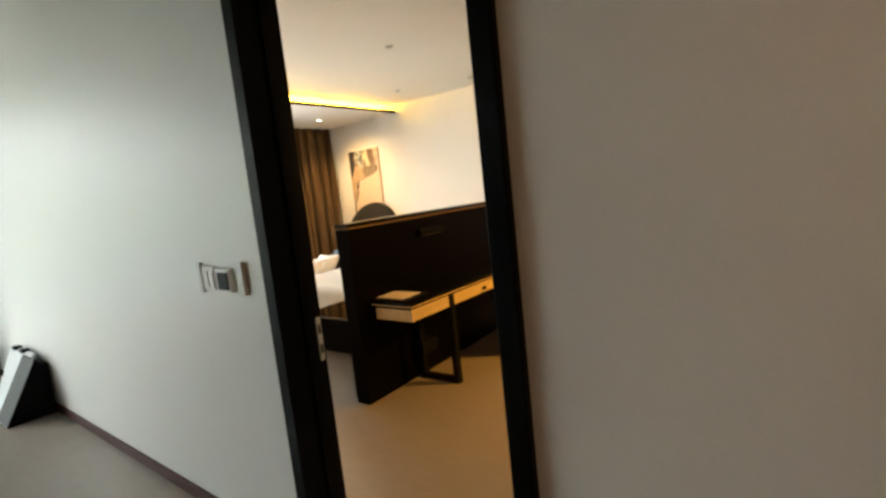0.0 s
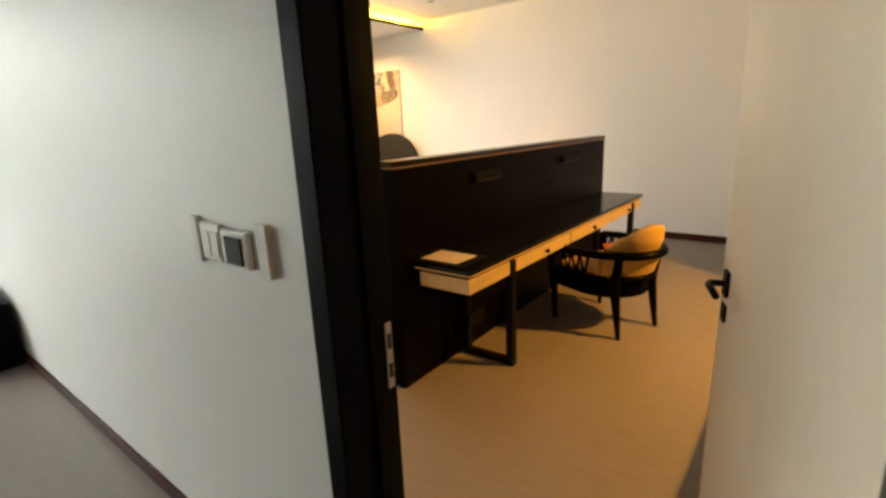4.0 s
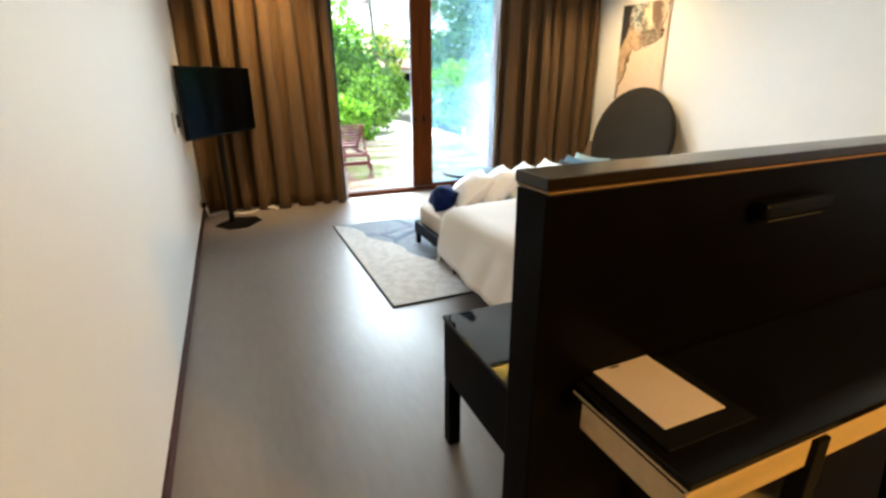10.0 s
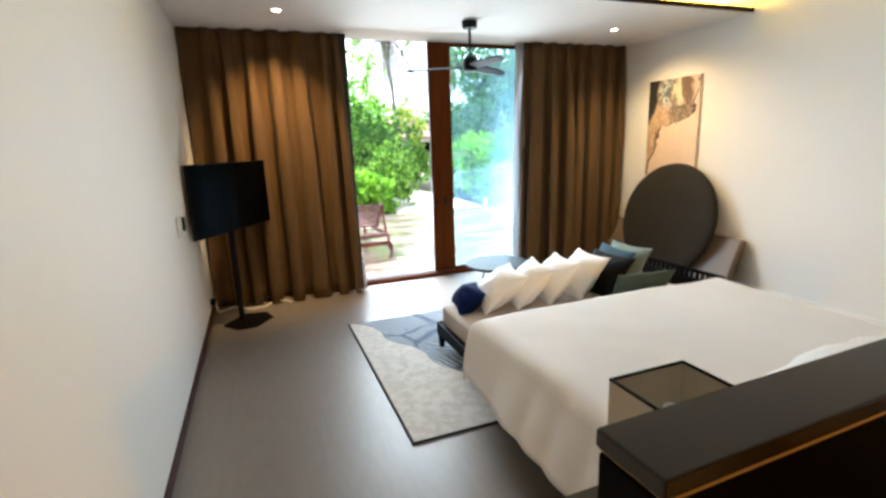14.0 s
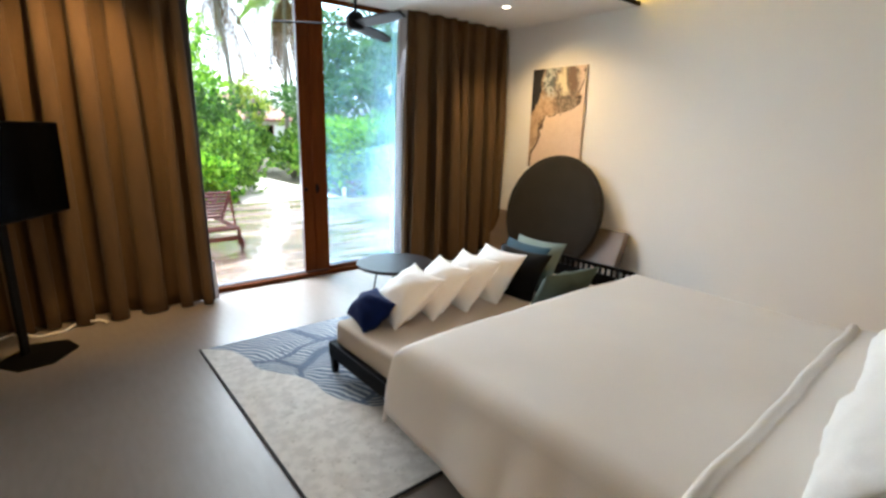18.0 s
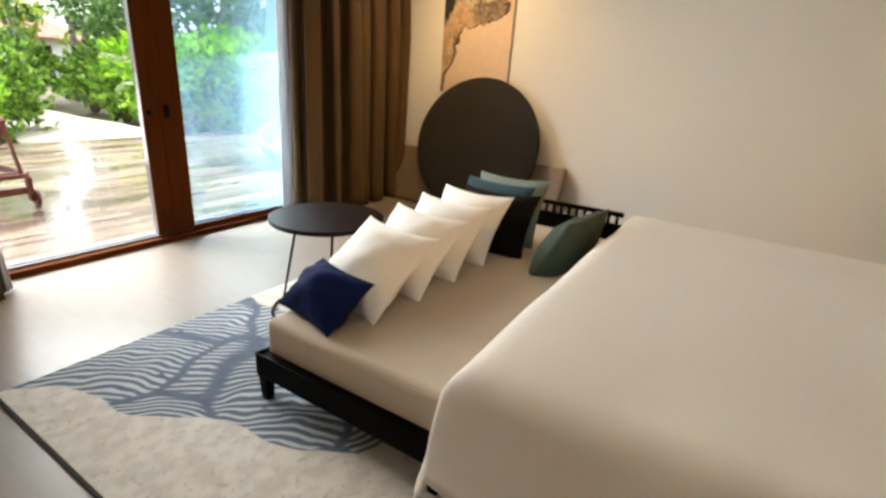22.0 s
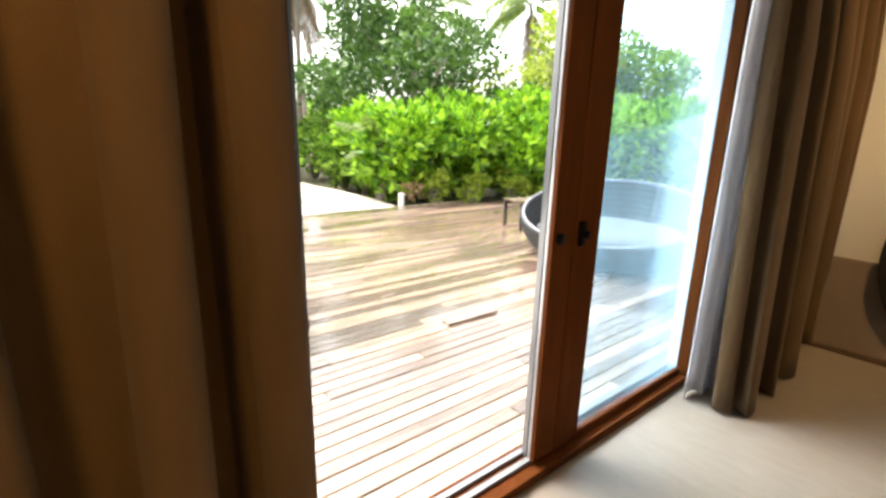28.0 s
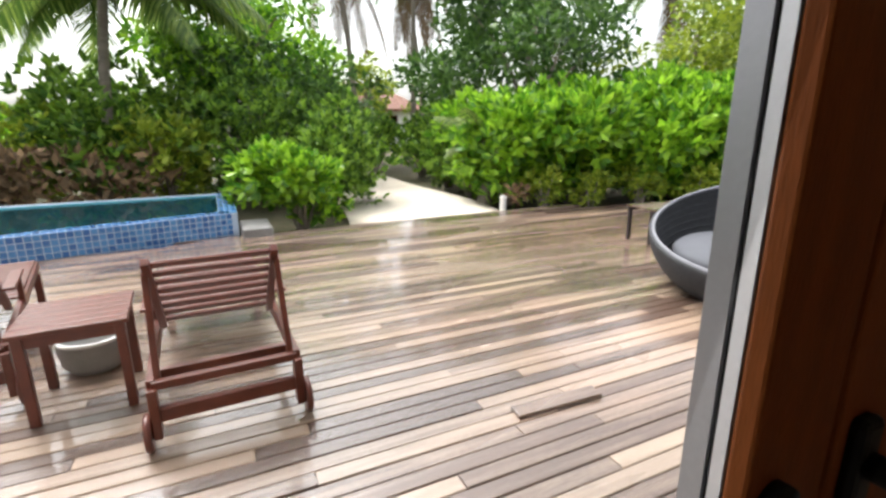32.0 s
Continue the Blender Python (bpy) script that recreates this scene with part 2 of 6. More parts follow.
SAGE = mat("sage_green_fabric", (0.044, 0.064, 0.047), 0.85, 0.18, 5, 220, 0.1)
AQUA = mat("pale_aqua_fabric", (0.16, 0.205, 0.185), 0.85, 0.14, 5, 220, 0.1)
OCHRE = mat("ochre_fabric", (0.50, 0.315, 0.12), 0.8, 0.1, 4, 220, 0.1)
RUST = mat("rust_red_fabric", (0.30, 0.055, 0.02), 0.8, 0.15, 4, 200, 0.1)
DOORW = mat("off_white_door_laminate", (0.62, 0.575, 0.49), 0.5, 0.04, 1.5, 50, 0.03, stretch=(4, 4, 0.6))
STEEL = mat("satin_steel", (0.5, 0.5, 0.48), 0.3, 0.08, 4, 80, 0.02, metal=1.0)
PLASTIC = mat("white_plastic", (0.72, 0.71, 0.68), 0.4, 0.03, 4, 60, 0.0)
SCREEN = mat("dark_tv_screen", (0.001, 0.0012, 0.0016), 0.16, 0.1, 2, 30, 0.0, spec=0.03)
SHADE = mat("cream_lamp_shade", (0.62, 0.55, 0.43), 0.8, 0.06, 5, 240, 0.06, trans=0.3)
GREYBLADE = mat("dark_grey_fan_blade", (0.022, 0.023, 0.025), 0.6, 0.08, spec=0.1)
CABLE = mat("white_cable", (0.75, 0.73, 0.70), 0.45, 0.05)
DECKM = mat("wet_weathered_decking", (0.082, 0.053, 0.039), 0.24, 0.35, 3, 70, 0.08, stretch=(0.6, 9, 9), c2=(0.29, 0.225, 0.17), obj=0.6, coat=0.85, world=True)
DECKR = mat("weathered_decking", (0.082, 0.053, 0.039), 0.24, 0.35, 3, 70, 0.08, stretch=(0.6, 9, 9), c2=(0.285, 0.22, 0.165), isl=0.6, coat=0.85, world=True)


def weather(m):
    """Large damp stains across the boards, darker and glossier where water stands."""
    n, l = m.node_tree.nodes, m.node_tree.links
    p = n["Principled BSDF"]
    geo, damp, tone, gloss = n.new("ShaderNodeNewGeometry"), n.new("ShaderNodeTexNoise"), n.new("ShaderNodeMapRange"), n.new("ShaderNodeMapRange")
    damp.inputs["Scale"].default_value, damp.inputs["Detail"].default_value, damp.inputs["Distortion"].default_value = 0.85, 5, 0.6
    along = n.new("ShaderNodeVectorMath")
    along.operation = "MULTIPLY"
    along.inputs[1].default_value = (0.45, 1.7, 1.0)
    l.new(geo.outputs["Position"], along.inputs[0])
    l.new(along.outputs["Vector"], damp.inputs["Vector"])
    for k, lo, hi in ((tone, 0.72, 1.20), (gloss, 0.09, 0.40)):
        k.inputs["From Min"].default_value, k.inputs["From Max"].default_value = 0.36, 0.64
        k.inputs["To Min"].default_value, k.inputs["To Max"].default_value = lo, hi
        l.new(damp.outputs["Fac"], k.inputs["Value"])
    hue, warm = n.new("ShaderNodeTexNoise"), n.new("ShaderNodeMix")
    hue.inputs["Scale"].default_value = 0.5
    l.new(geo.outputs["Position"], hue.inputs["Vector"])
    warm.data_type, warm.blend_type = "RGBA", "MULTIPLY"
    mixc = n.new("ShaderNodeMix")
    mixc.data_type = "RGBA"
    mixc.inputs["A"].default_value, mixc.inputs["B"].default_value = (1.20, 0.94, 0.88, 1), (0.90, 1.0, 0.98, 1)
    l.new(hue.outputs["Fac"], mixc.inputs["Factor"])
    old = p.inputs["Base Color"].links[0].from_socket
    warm.inputs["Factor"].default_value = 1.0
    l.new(old, warm.inputs["A"])
    l.new(mixc.outputs["Result"], warm.inputs["B"])
    wet = n.new("ShaderNodeVectorMath")
    wet.operation = "SCALE"
    l.new(warm.outputs["Result"], wet.inputs[0])
    l.new(tone.outputs["Result"], wet.inputs["Scale"])
    l.new(wet.outputs["Vector"], p.inputs["Base Color"])
    l.new(gloss.outputs["Result"], p.inputs["Roughness"])


weather(DECKM)
weather(DECKR)
JOIST = mat("damp_timber_joist", (0.03, 0.022, 0.018), 0.8, 0.3)
REDTEAK = mat("red_brown_teak", (0.098, 0.0205, 0.0095), 0.36, 0.35, 4, 60, 0.06, stretch=(4, 4, 4))
TILE = mat("blue_pool_tile", (0.035, 0.12, 0.32), 0.15, 0.3, 6, 40, 0.02, c2=(0.09, 0.25, 0.50), obj=0.6)
GROUT = mat("pale_blue_grout", (0.42, 0.52, 0.62), 0.7, 0.1)
POOLIN = mat("turquoise_pool_lining", (0.17, 0.52, 0.62), 0.3, 0.15, 2, 14, 0.02)
WATER = glassy("pool_water", (0.55, 0.85, 0.92))
SAND = mat("pale_coral_sand", (0.62, 0.55, 0.45), 0.95, 0.12, 1.4, 50, 0.2, dist=0.02)
EARTH = mat("leaf_littered_earth", (0.05, 0.06, 0.02), 0.95, 0.4, 2, 18, 0.3, c2=(0.13, 0.10, 0.06), dist=0.03)
WICKER = mat("dark_grey_wicker", (0.017, 0.018, 0.021), 0.65, 0.4, 30, 120, 0.3, dist=0.006)
RIMM = mat("pale_grey_rim_cord", (0.20, 0.20, 0.22), 0.7, 0.2, 12, 90, 0.15)
CUSH = mat("grey_outdoor_cushion", (0.085, 0.088, 0.10), 0.85, 0.1, 4, 160, 0.08)
BARK = mat("grey_palm_bark", (0.22, 0.185, 0.15), 0.9, 0.3, 3, 14, 0.5, stretch=(1, 1, 5), dist=0.02)
DRYLEAF = mat("dry_brown_frond", (0.20, 0.125, 0.06), 0.85, 0.4, 5, 30, 0.1, isl=0.5)
LEAF_A = mat("bright_green_leaf", (0.075, 0.21, 0.012), 0.36, 0.3, 2, 12, 0.0, c2=(0.34, 0.58, 0.035), isl=0.8, trans=0.38)
LEAF_B = mat("deep_green_leaf", (0.050, 0.125, 0.014), 0.42, 0.3, 2, 12, 0.0, c2=(0.25, 0.41, 0.045), isl=0.7, trans=0.42)
LEAF_D = mat("dark_green_leaf", (0.030, 0.080, 0.014), 0.40, 0.3, 2, 12, 0.0, c2=(0.12, 0.225, 0.038), isl=0.7, trans=0.36)
LEAF_C = mat("yellow_green_leaf", (0.15, 0.23, 0.015), 0.45, 0.3, 2, 12, 0.0, c2=(0.42, 0.50, 0.05), isl=0.7, trans=0.40)
FROND = mat("palm_frond_green", (0.06, 0.12, 0.020), 0.62, 0.3, 2, 12, 0.0, c2=(0.24, 0.32, 0.07), isl=0.7, trans=0.38)
ROOFT = mat("terracotta_roof", (0.25, 0.125, 0.085), 0.8, 0.25, 4, 20, 0.3, dist=0.03)
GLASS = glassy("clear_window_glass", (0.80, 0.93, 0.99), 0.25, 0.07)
CLEANGLASS = glassy("clean_window_glass", (0.95, 0.98, 0.98), 0.25)
SMOKED = glassy("smoked_glass", (0.55, 0.52, 0.50), 1.0)
CLEAR = bpy.data.materials.new("clear_glass_body")
CLEAR.use_nodes = True
CLEAR.node_tree.nodes.remove(CLEAR.node_tree.nodes["Principled BSDF"])
_t = CLEAR.node_tree.nodes.new("ShaderNodeBsdfTransparent")
_t.inputs["Color"].default_value = (0.97, 0.99, 1.0, 1)
CLEAR.node_tree.links.new(_t.outputs["BSDF"], CLEAR.node_tree.nodes["Material Output"].inputs["Surface"])
LED = glow("amber_led_strip", (1.0, 0.62, 0.06), 8.0)
BULB = glow("downlight_bulb", (1.0, 0.86, 0.6), 14.0)


# ---- mesh helpers ----
class Shape:
    """Gathers vertices and faces of one mesh."""

    def __init__(self):
        self.v, self.f = [], []

    def add(self, verts, faces):
        k = len(self.v)
        self.v += [tuple(p) for p in verts]
        self.f += [tuple(i + k for i in f) for f in faces]
        return self

    def box(self, x0, x1, y0, y1, z0, z1, m=None):
        vs = [Vector((x, y, z)) for x in (x0, x1) for y in (y0, y1) for z in (z0, z1)]
        if m is not None:
            vs = [m @ p for p in vs]
        return self.add(vs, [(0, 1, 3, 2), (4, 6, 7, 5), (0, 4, 5, 1), (2, 3, 7, 6), (0, 2, 6, 4), (1, 5, 7, 3)])

    def prism(self, poly, z0, z1):
        n = len(poly)
        vs = [(x, y, z0) for x, y in poly] + [(x, y, z1) for x, y in poly]
        fs = [tuple(reversed(range(n))), tuple(range(n, 2 * n))]
        return self.add(vs, fs + [(i, (i + 1) % n, n + (i + 1) % n, n + i) for i in range(n)])

    def tube(self, pts, radii, n=10, closed=False, flat=1.0):
        pts = [Vector(p) for p in pts]
        if not hasattr(radii, "__len__"):
            radii = [radii] * len(pts)
        rings, k = [], len(pts)
        side = None
        for i, p in enumerate(pts):
            a = pts[(i - 1) % k] if closed or i else p
            b = pts[(i + 1) % k] if closed or i < k - 1 else p
            d = (b - a).normalized()
            if side is None:
                side = d.orthogonal().normalized()
            side = (side - d * side.dot(d)).normalized()
            up = d.cross(side)
            rings.append([p + radii[i] * (side * math.cos(2 * math.pi * j / n) + flat * up * math.sin(2 * math.pi * j / n)) for j in range(n)])
        vs = [q for r in rings for q in r]
        fs = [(i * n + j, i * n + (j + 1) % n, ((i + 1) % k) * n + (j + 1) % n, ((i + 1) % k) * n + j)
              for i in range(k if closed else k - 1) for j in range(n)]
        if not closed:
            fs += [tuple(reversed(range(n))), tuple(range((k - 1) * n, k * n))]
        return self.add(vs, fs)

    def lathe(self, prof, n=40, m=None):
        """prof: (radius, z) pairs; turned round z."""
        vs, k = [], len(prof)
        for r, z in prof:
            for j in range(n):
                p = Vector((r * math.cos(2 * math.pi * j / n), r * math.sin(2 * math.pi * j / n), z))
                vs.append(m @ p if m is not None else p)
        fs = [(i * n + j, i * n + (j + 1) % n, (i + 1) * n + (j + 1) % n, (i + 1) * n + j) for i in range(k - 1) for j in range(n)]
        fs += [tuple(reversed(range(n))), tuple(range((k - 1) * n, k * n))]
        return self.add(vs, fs)

    def sheet(self, fn, nu, nv, thick=0.0):
        """A grid of fn(u, v) with u and v from 0 to 1; thick gives it a back."""
        vs = [Vector(fn(i / nu, j / nv)) for i in range(nu + 1) for j in range(nv + 1)]
        w = nv + 1
        fs = [(i * w + j, (i + 1) * w + j, (i + 1) * w + j + 1, i * w + j + 1) for i in range(nu) for j in range(nv)]
        if thick:
            nn = []
            for i in range(nu + 1):
                for j in range(nv + 1):
                    a = vs[min(i + 1, nu) * w + j] - vs[max(i - 1, 0) * w + j]
                    b = vs[i * w + min(j + 1, nv)] - vs[i * w + max(j - 1, 0)]
                    nn.append(a.cross(b).normalized())
            k = len(vs)
            back = [tuple(q + k for q in reversed(f)) for f in fs]
            vs = vs + [p - q * thick for p, q in zip(vs, nn)]
            rim = [i * w for i in range(nu + 1)] + [nu * w + j for j in range(1, nv + 1)]
            rim += [i * w + nv for i in range(nu - 1, -1, -1)] + [j for j in range(nv - 1, 0, -1)]
            fs = fs + back + [(rim[(q + 1) % len(rim)], rim[q], rim[q] + k, rim[(q + 1) % len(rim)] + k) for q in range(len(rim))]
        return self.add(vs, fs)

    def mesh(self, name, material, bevel=0.0, smooth=False, seg=2):
        me = bpy.data.meshes.new(name)
        me.from_pydata(self.v, [], self.f)
        if bevel:
            bm = bmesh.new()
            bm.from_mesh(me)
            sharp = [e for e in bm.edges if len(e.link_faces) == 2 and e.calc_face_angle() > 0.6]
            bmesh.ops.bevel(bm, geom=sharp, offset=bevel, segments=seg, profile=0.5, affect="EDGES", clamp_overlap=True)
            bm.to_mesh(me)
            bm.free()
        me.materials.append(material)
        if smooth:
            me.polygons.foreach_set("use_smooth", [True] * len(me.polygons))
        me.update()
        return me


def part(name, shape, material, parent, label="", bevel=0.0, smooth=False, seg=2, at=None):
    ob = new(name, shape.mesh(name, material, bevel, smooth, seg))
    ob.parent = parent
    if at is not None:
        ob.matrix_basis = at
    return tagged(ob, label)


def thing(name, m, label, category, group=""):
    ob = new(name)
    ob.empty_display_size = 0.2
    ob.matrix_world = m
    return tagged(ob, label, category, group)


def solo(name, shape, material, label, category="", group="", kind="", bevel=0.0, smooth=False, m=None):
    ob = new(name, shape.mesh(name, material, bevel, smooth))
    if m is not None:
        ob.matrix_world = m
    return tagged(ob, label, category, group, kind)


def setting(name, shape, material, label, bevel=0.0, smooth=False):
    return solo(name, shape, material, label, kind="structure", bevel=bevel, smooth=smooth)


def circle(x, y, z, r, n=32, ry=None):
    return [(x + r * math.cos(2 * math.pi * i / n), y + (ry or r) * math.sin(2 * math.pi * i / n), z) for i in range(n)]


# ---- the house: floor, walls, ceilings ----
XO, XI = 1.457, 1.605          # the dividing wall's two faces
XR, YW = 7.28, 8.62            # bedroom east wall, window wall
setting("floor", Shape().box(-3.9, 7.5, -1.6, 8.76, -0.16, 0.0), FLOOR, "smooth taupe vinyl floor with faint long grain")
div = Shape().box(XO, XI, -1.6, 1.09, 0, 3.2).box(XO, XI, 2.165, 8.76, 0, 3.2).box(XO, XI, 1.09, 2.165, 2.56, 3.2)
w1 = setting("wall_divider", div, WALL, "white painted dividing wall with a doorway")
w1.data.materials.append(WALL2)
for f in w1.data.polygons:
    if f.normal.x < -0.5:
        f.material_index = 1
setting("wall_east", Shape().box(XR, XR + 0.2, -1.6, 8.76, 0, 3.25), WALL, "plain warm white painted wall")
win = Shape().box(XI, 3.20, YW, 8.76, 0, 3.25).box(5.74, XR, YW, 8.76, 0, 3.25).box(3.20, 5.74, YW, 8.76, 3.0, 3.25)
setting("wall_window", win, WALL, "white wall round the terrace door")
# these two closing walls are unseen; their brown only cuts the bounce
setting("wall_south", Shape().box(-3.9, 7.48, -1.8, -1.6, 0, 3.25), DIMWALL, "plain unseen end wall, brown to dim the bounce")
setting("wall_west", Shape().box(-4.1, -3.9, -1.8, 8.2, 0, 3.25), DIMWALL, "plain unseen living room wall, brown to dim the bounce")
lw = Shape().box(-3.9, -3.3, 8.02, 8.2, 0, 3.25).box(0.86, XO, 8.02, 8.2, 0, 3.25).box(-3.3, 0.86, 8.02, 8.2, 3.1, 3.25)
setting("wall_living_window", lw, WALL2, "white wall round the living room window")
setting("ceiling_bedroom", Shape().box(XI, XR, -1.6, 6.86, 3.13, 3.25), CEIL, "flat white painted ceiling")
setting("ceiling_living", Shape().box(-3.9, XO, -1.6, 8.02, 3.15, 3.25), CEIL, "flat white living room ceiling")
sof = Shape().box(XI, XR, 6.60, YW, 3.0, 3.022).box(XI, XR, 6.86, YW, 3.022, 3.25)
setting("ceiling_soffit", sof, CEIL, "lowered white ceiling strip with a light cove")
setting("trim_cove_lip", Shape().box(XI + 0.05, XR - 0.02, 6.575, 6.60, 2.992, 3.034), EDGE, "thin dark brown lip along the cove")
setting("baseboard_divider_bedroom", Shape().box(XI, XI + 0.014, 2.17, YW, 0, 0.075), SKIRT, "dark red-brown skirting", 0.003)
setting("baseboard_divider_living", Shape().box(XO - 0.014, XO, 2.17, 8.0, 0, 0.075), SKIRT, "dark red-brown skirting", 0.003)
setting("baseboard_divider_living_south", Shape().box(XO - 0.014, XO, -1.55, 1.085, 0, 0.075), SKIRT, "dark red-brown skirting", 0.003)
setting("baseboard_east", Shape().box(XR - 0.014, XR, -1.6, 3.15, 0, 0.085), SKIRT, "dark red-brown skirting", 0.003)
setting("baseboard_east_bedside", Shape().box(XR - 0.014, XR, 3.15, YW, 0, 0.085), WALL, "white painted skirting", 0.003)

# the doorway's frame, and its open leaf
df = thing("door_frame", pose(XO, 1.6, 0), "black-stained deep wooden frame of the doorway", "door frame")
df["kind"] = "structure"
part("side_jamb", Shape().box(-0.027, 0.165, 0.50, 0.568, 0, 2.5), JAMB, df, bevel=0.004)
part("side_jamb", Shape().box(-0.027, 0.165, -0.52, -0.455, 0, 2.5), JAMB, df, bevel=0.004)
part("head_jamb", Shape().box(-0.027, 0.165, -0.52, 0.568, 2.5, 2.57), JAMB, df, bevel=0.004)
part("door_stop", Shape().box(0.075, 0.105, 0.488, 0.50, 0, 2.5), JAMB, df)
sp = part("strike_plate", Shape().box(0.132, 0.154, 0.496, 0.501, 0.86, 1.04), ALUD, df, "satin steel strike plate", bevel=0.002)
part("latch_hole", Shape().box(0.137, 0.149, 0.494, 0.497, 0.97, 1.01), RUBBER, sp)
part("latch_hole", Shape().box(0.137, 0.149, 0.494, 0.497, 0.89, 0.93), RUBBER, sp)

door = thing("door_1", pose(1.595, 1.155, 0, 0, 0, 19.8), "off-white flush door standing open into the bedroom", "door")
door["kind"] = "structure"
part("leaf", Shape().box(0.0, 0.93, -0.022, 0.022, 0.008, 2.49), DOORW, door, bevel=0.003)
for s in (-1, 1):
    h = part("door_handle", Shape().box(0.835, 0.885, s * 0.022, s * 0.032, 0.98, 1.06), BLACK, door, "black lever handle", bevel=0.006)
    lever = Shape().tube([(0.86, s * 0.03, 1.02), (0.86, s * 0.07, 1.02), (0.84, s * 0.078, 1.02), (0.735, s * 0.078, 1.02)], 0.010, 10)
    part("lever", lever, BLACK, h, smooth=True)
    part("keyhole_plate", Shape().box(0.838, 0.882, s * 0.022, s * 0.03, 0.90, 0.955), BLACK, door, bevel=0.006)
for z in (0.25, 1.25, 2.25):
    part("hinge", Shape().tube([(0.0, -0.026, z - 0.05), (0.0, -0.026, z + 0.05)], 0.008, 8), STEEL, door)

# ---- dressing area behind the desk: smoked glass screen, end of the partition ----
sc = thing("glass_screen", pose(2.60, 1.40, 0), "black-framed smoked glass screen on a low dark plinth", "screen")
part("plinth", Shape().box(0, 2.97, -0.06, 0.02, 0, 0.28), EBONY, sc, bevel=0.004)
part("post", Shape().box(0, 0.03, -0.035, 0.01, 0.28, 2.48), BLACK, sc, bevel=0.002)
part("post", Shape().box(2.935, 2.97, -0.035, 0.01, 0.28, 2.48), BLACK, sc, bevel=0.002)
part("top_rail", Shape().box(0, 2.97, -0.035, 0.01, 2.48, 2.52), BLACK, sc, bevel=0.002)
setting("wall_partition", Shape().box(5.575, XR, 1.335, 1.395, 0, 3.13), WALL, "white end wall of the dressing area")
sp2 = part("pane", Shape().box(0.03, 2.935, -0.016, -0.008, 0.28, 2.48), SMOKED, sc, "smoked glass pane")
sp2.data.materials.append(CLEAR)
for f in sp2.data.polygons:
    f.material_index = 0 if f.normal.y > 0.5 else 1
sp2.visible_shadow = False


# ---- terrace door and living room window ----
def pane_of(parent, x0, x1, y, z0, z1, coat=None):
    g = part("pane", Shape().box(x0, x1, y - 0.003, y + 0.003, z0, z1), coat or GLASS, parent, "clear glass pane")
    g.data.materials.append(CLEAR)
    for f in g.data.polygons:
        f.material_index = 0 if f.normal.y < -0.5 else 1
    g.visible_shadow = False
    return g


wd = thing("window_1", pose(0, 8.62, 0), "teak-framed sliding terrace door, one side slid open", "terrace door")
wd["kind"] = "structure"
part("sill", Shape().box(3.20, 5.74, -0.01, 0.16, 0.0, 0.045), TEAK, wd, bevel=0.004)
part("sill_track", Shape().box(3.26, 5.66, 0.05, 0.075, 0.045, 0.06), ALU, wd, "aluminium sliding track")
part("sill_track", Shape().box(3.26, 5.66, 0.105, 0.13, 0.045, 0.06), ALU, wd, "aluminium sliding track")
part("side_frame", Shape().box(3.20, 3.26, -0.01, 0.16, 0.045, 3.0), TEAK, wd, bevel=0.004)
part("side_frame", Shape().box(5.655, 5.74, -0.01, 0.058, 0.045, 3.0), TEAK, wd, bevel=0.004)
leaf = part("fixed_leaf", Shape().box(4.488, 4.655, 0.028, 0.078, 0.06, 2.99), TEAK, wd, bevel=0.004)
part("bottom_rail", Shape().box(4.655, 5.655, 0.032, 0.072, 0.045, 0.085), TEAK, leaf, bevel=0.003)
part("top_rail", Shape().box(4.655, 5.655, 0.032, 0.072, 2.94, 2.99), TEAK, leaf, bevel=0.003)
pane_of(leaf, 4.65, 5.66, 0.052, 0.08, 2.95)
leaf2 = part("sliding_leaf", Shape().box(4.36, 4.485, 0.03, 0.052, 0.06, 2.99), TEAK, wd, bevel=0.004)
part("edge_strip", Shape().box(4.364, 4.485, 0.074, 0.098, 0.06, 2.99), ALU, leaf2, "pale grey metal edge")
part("gasket", Shape().box(4.370, 4.485, 0.052, 0.098, 0.062, 2.988), RUBBER, leaf2)
part("edge_strip", Shape().box(4.364, 4.485, 0.056, 0.068, 0.06, 2.99), ALUD, leaf2, "pale grey metal edge")
part("bottom_rail", Shape().box(4.485, 5.655, 0.085, 0.12, 0.06, 0.10), ALU, leaf2)
pane_of(leaf2, 4.48, 5.65, 0.105, 0.09, 2.95, CLEAR)
lk = part("lock", Shape().box(4.508, 4.545, 0.012, 0.03, 0.955, 1.055), BLACK, wd, "black door lock", bevel=0.008)
part("thumb_turn", Shape().tube([(4.527, -0.008, 1.005), (4.527, 0.014, 1.005)], 0.015, 12), BLACK, lk, smooth=True)
part("lock_cylinder", Shape().tube([(4.397, 0.016, 1.0), (4.397, 0.034, 1.0)], 0.022, 14), BLACK, wd, "black lock cylinder", smooth=True)

wl2 = thing("window_2", pose(0, 8.02, 0), "wide sliding window of the living room", "window")
wl2["kind"] = "structure"
part("sill", Shape().box(-3.3, 0.86, -0.01, 0.18, 0.0, 0.05), TEAK, wl2, bevel=0.004)
part("head_frame", Shape().box(-3.3, 0.86, 0.02, 0.16, 3.04, 3.1), TEAK, wl2, bevel=0.004)
for x in (-3.3, -1.26, 0.80):
    part("stile", Shape().box(x, x + 0.06, 0.03, 0.12, 0.05, 3.04), TEAK, wl2, bevel=0.004)
pane_of(wl2, -3.24, -1.26, 0.08, 0.05, 3.04, CLEANGLASS)
pane_of(wl2, -1.20, 0.80, 0.08, 0.05, 3.04, CLEANGLASS)


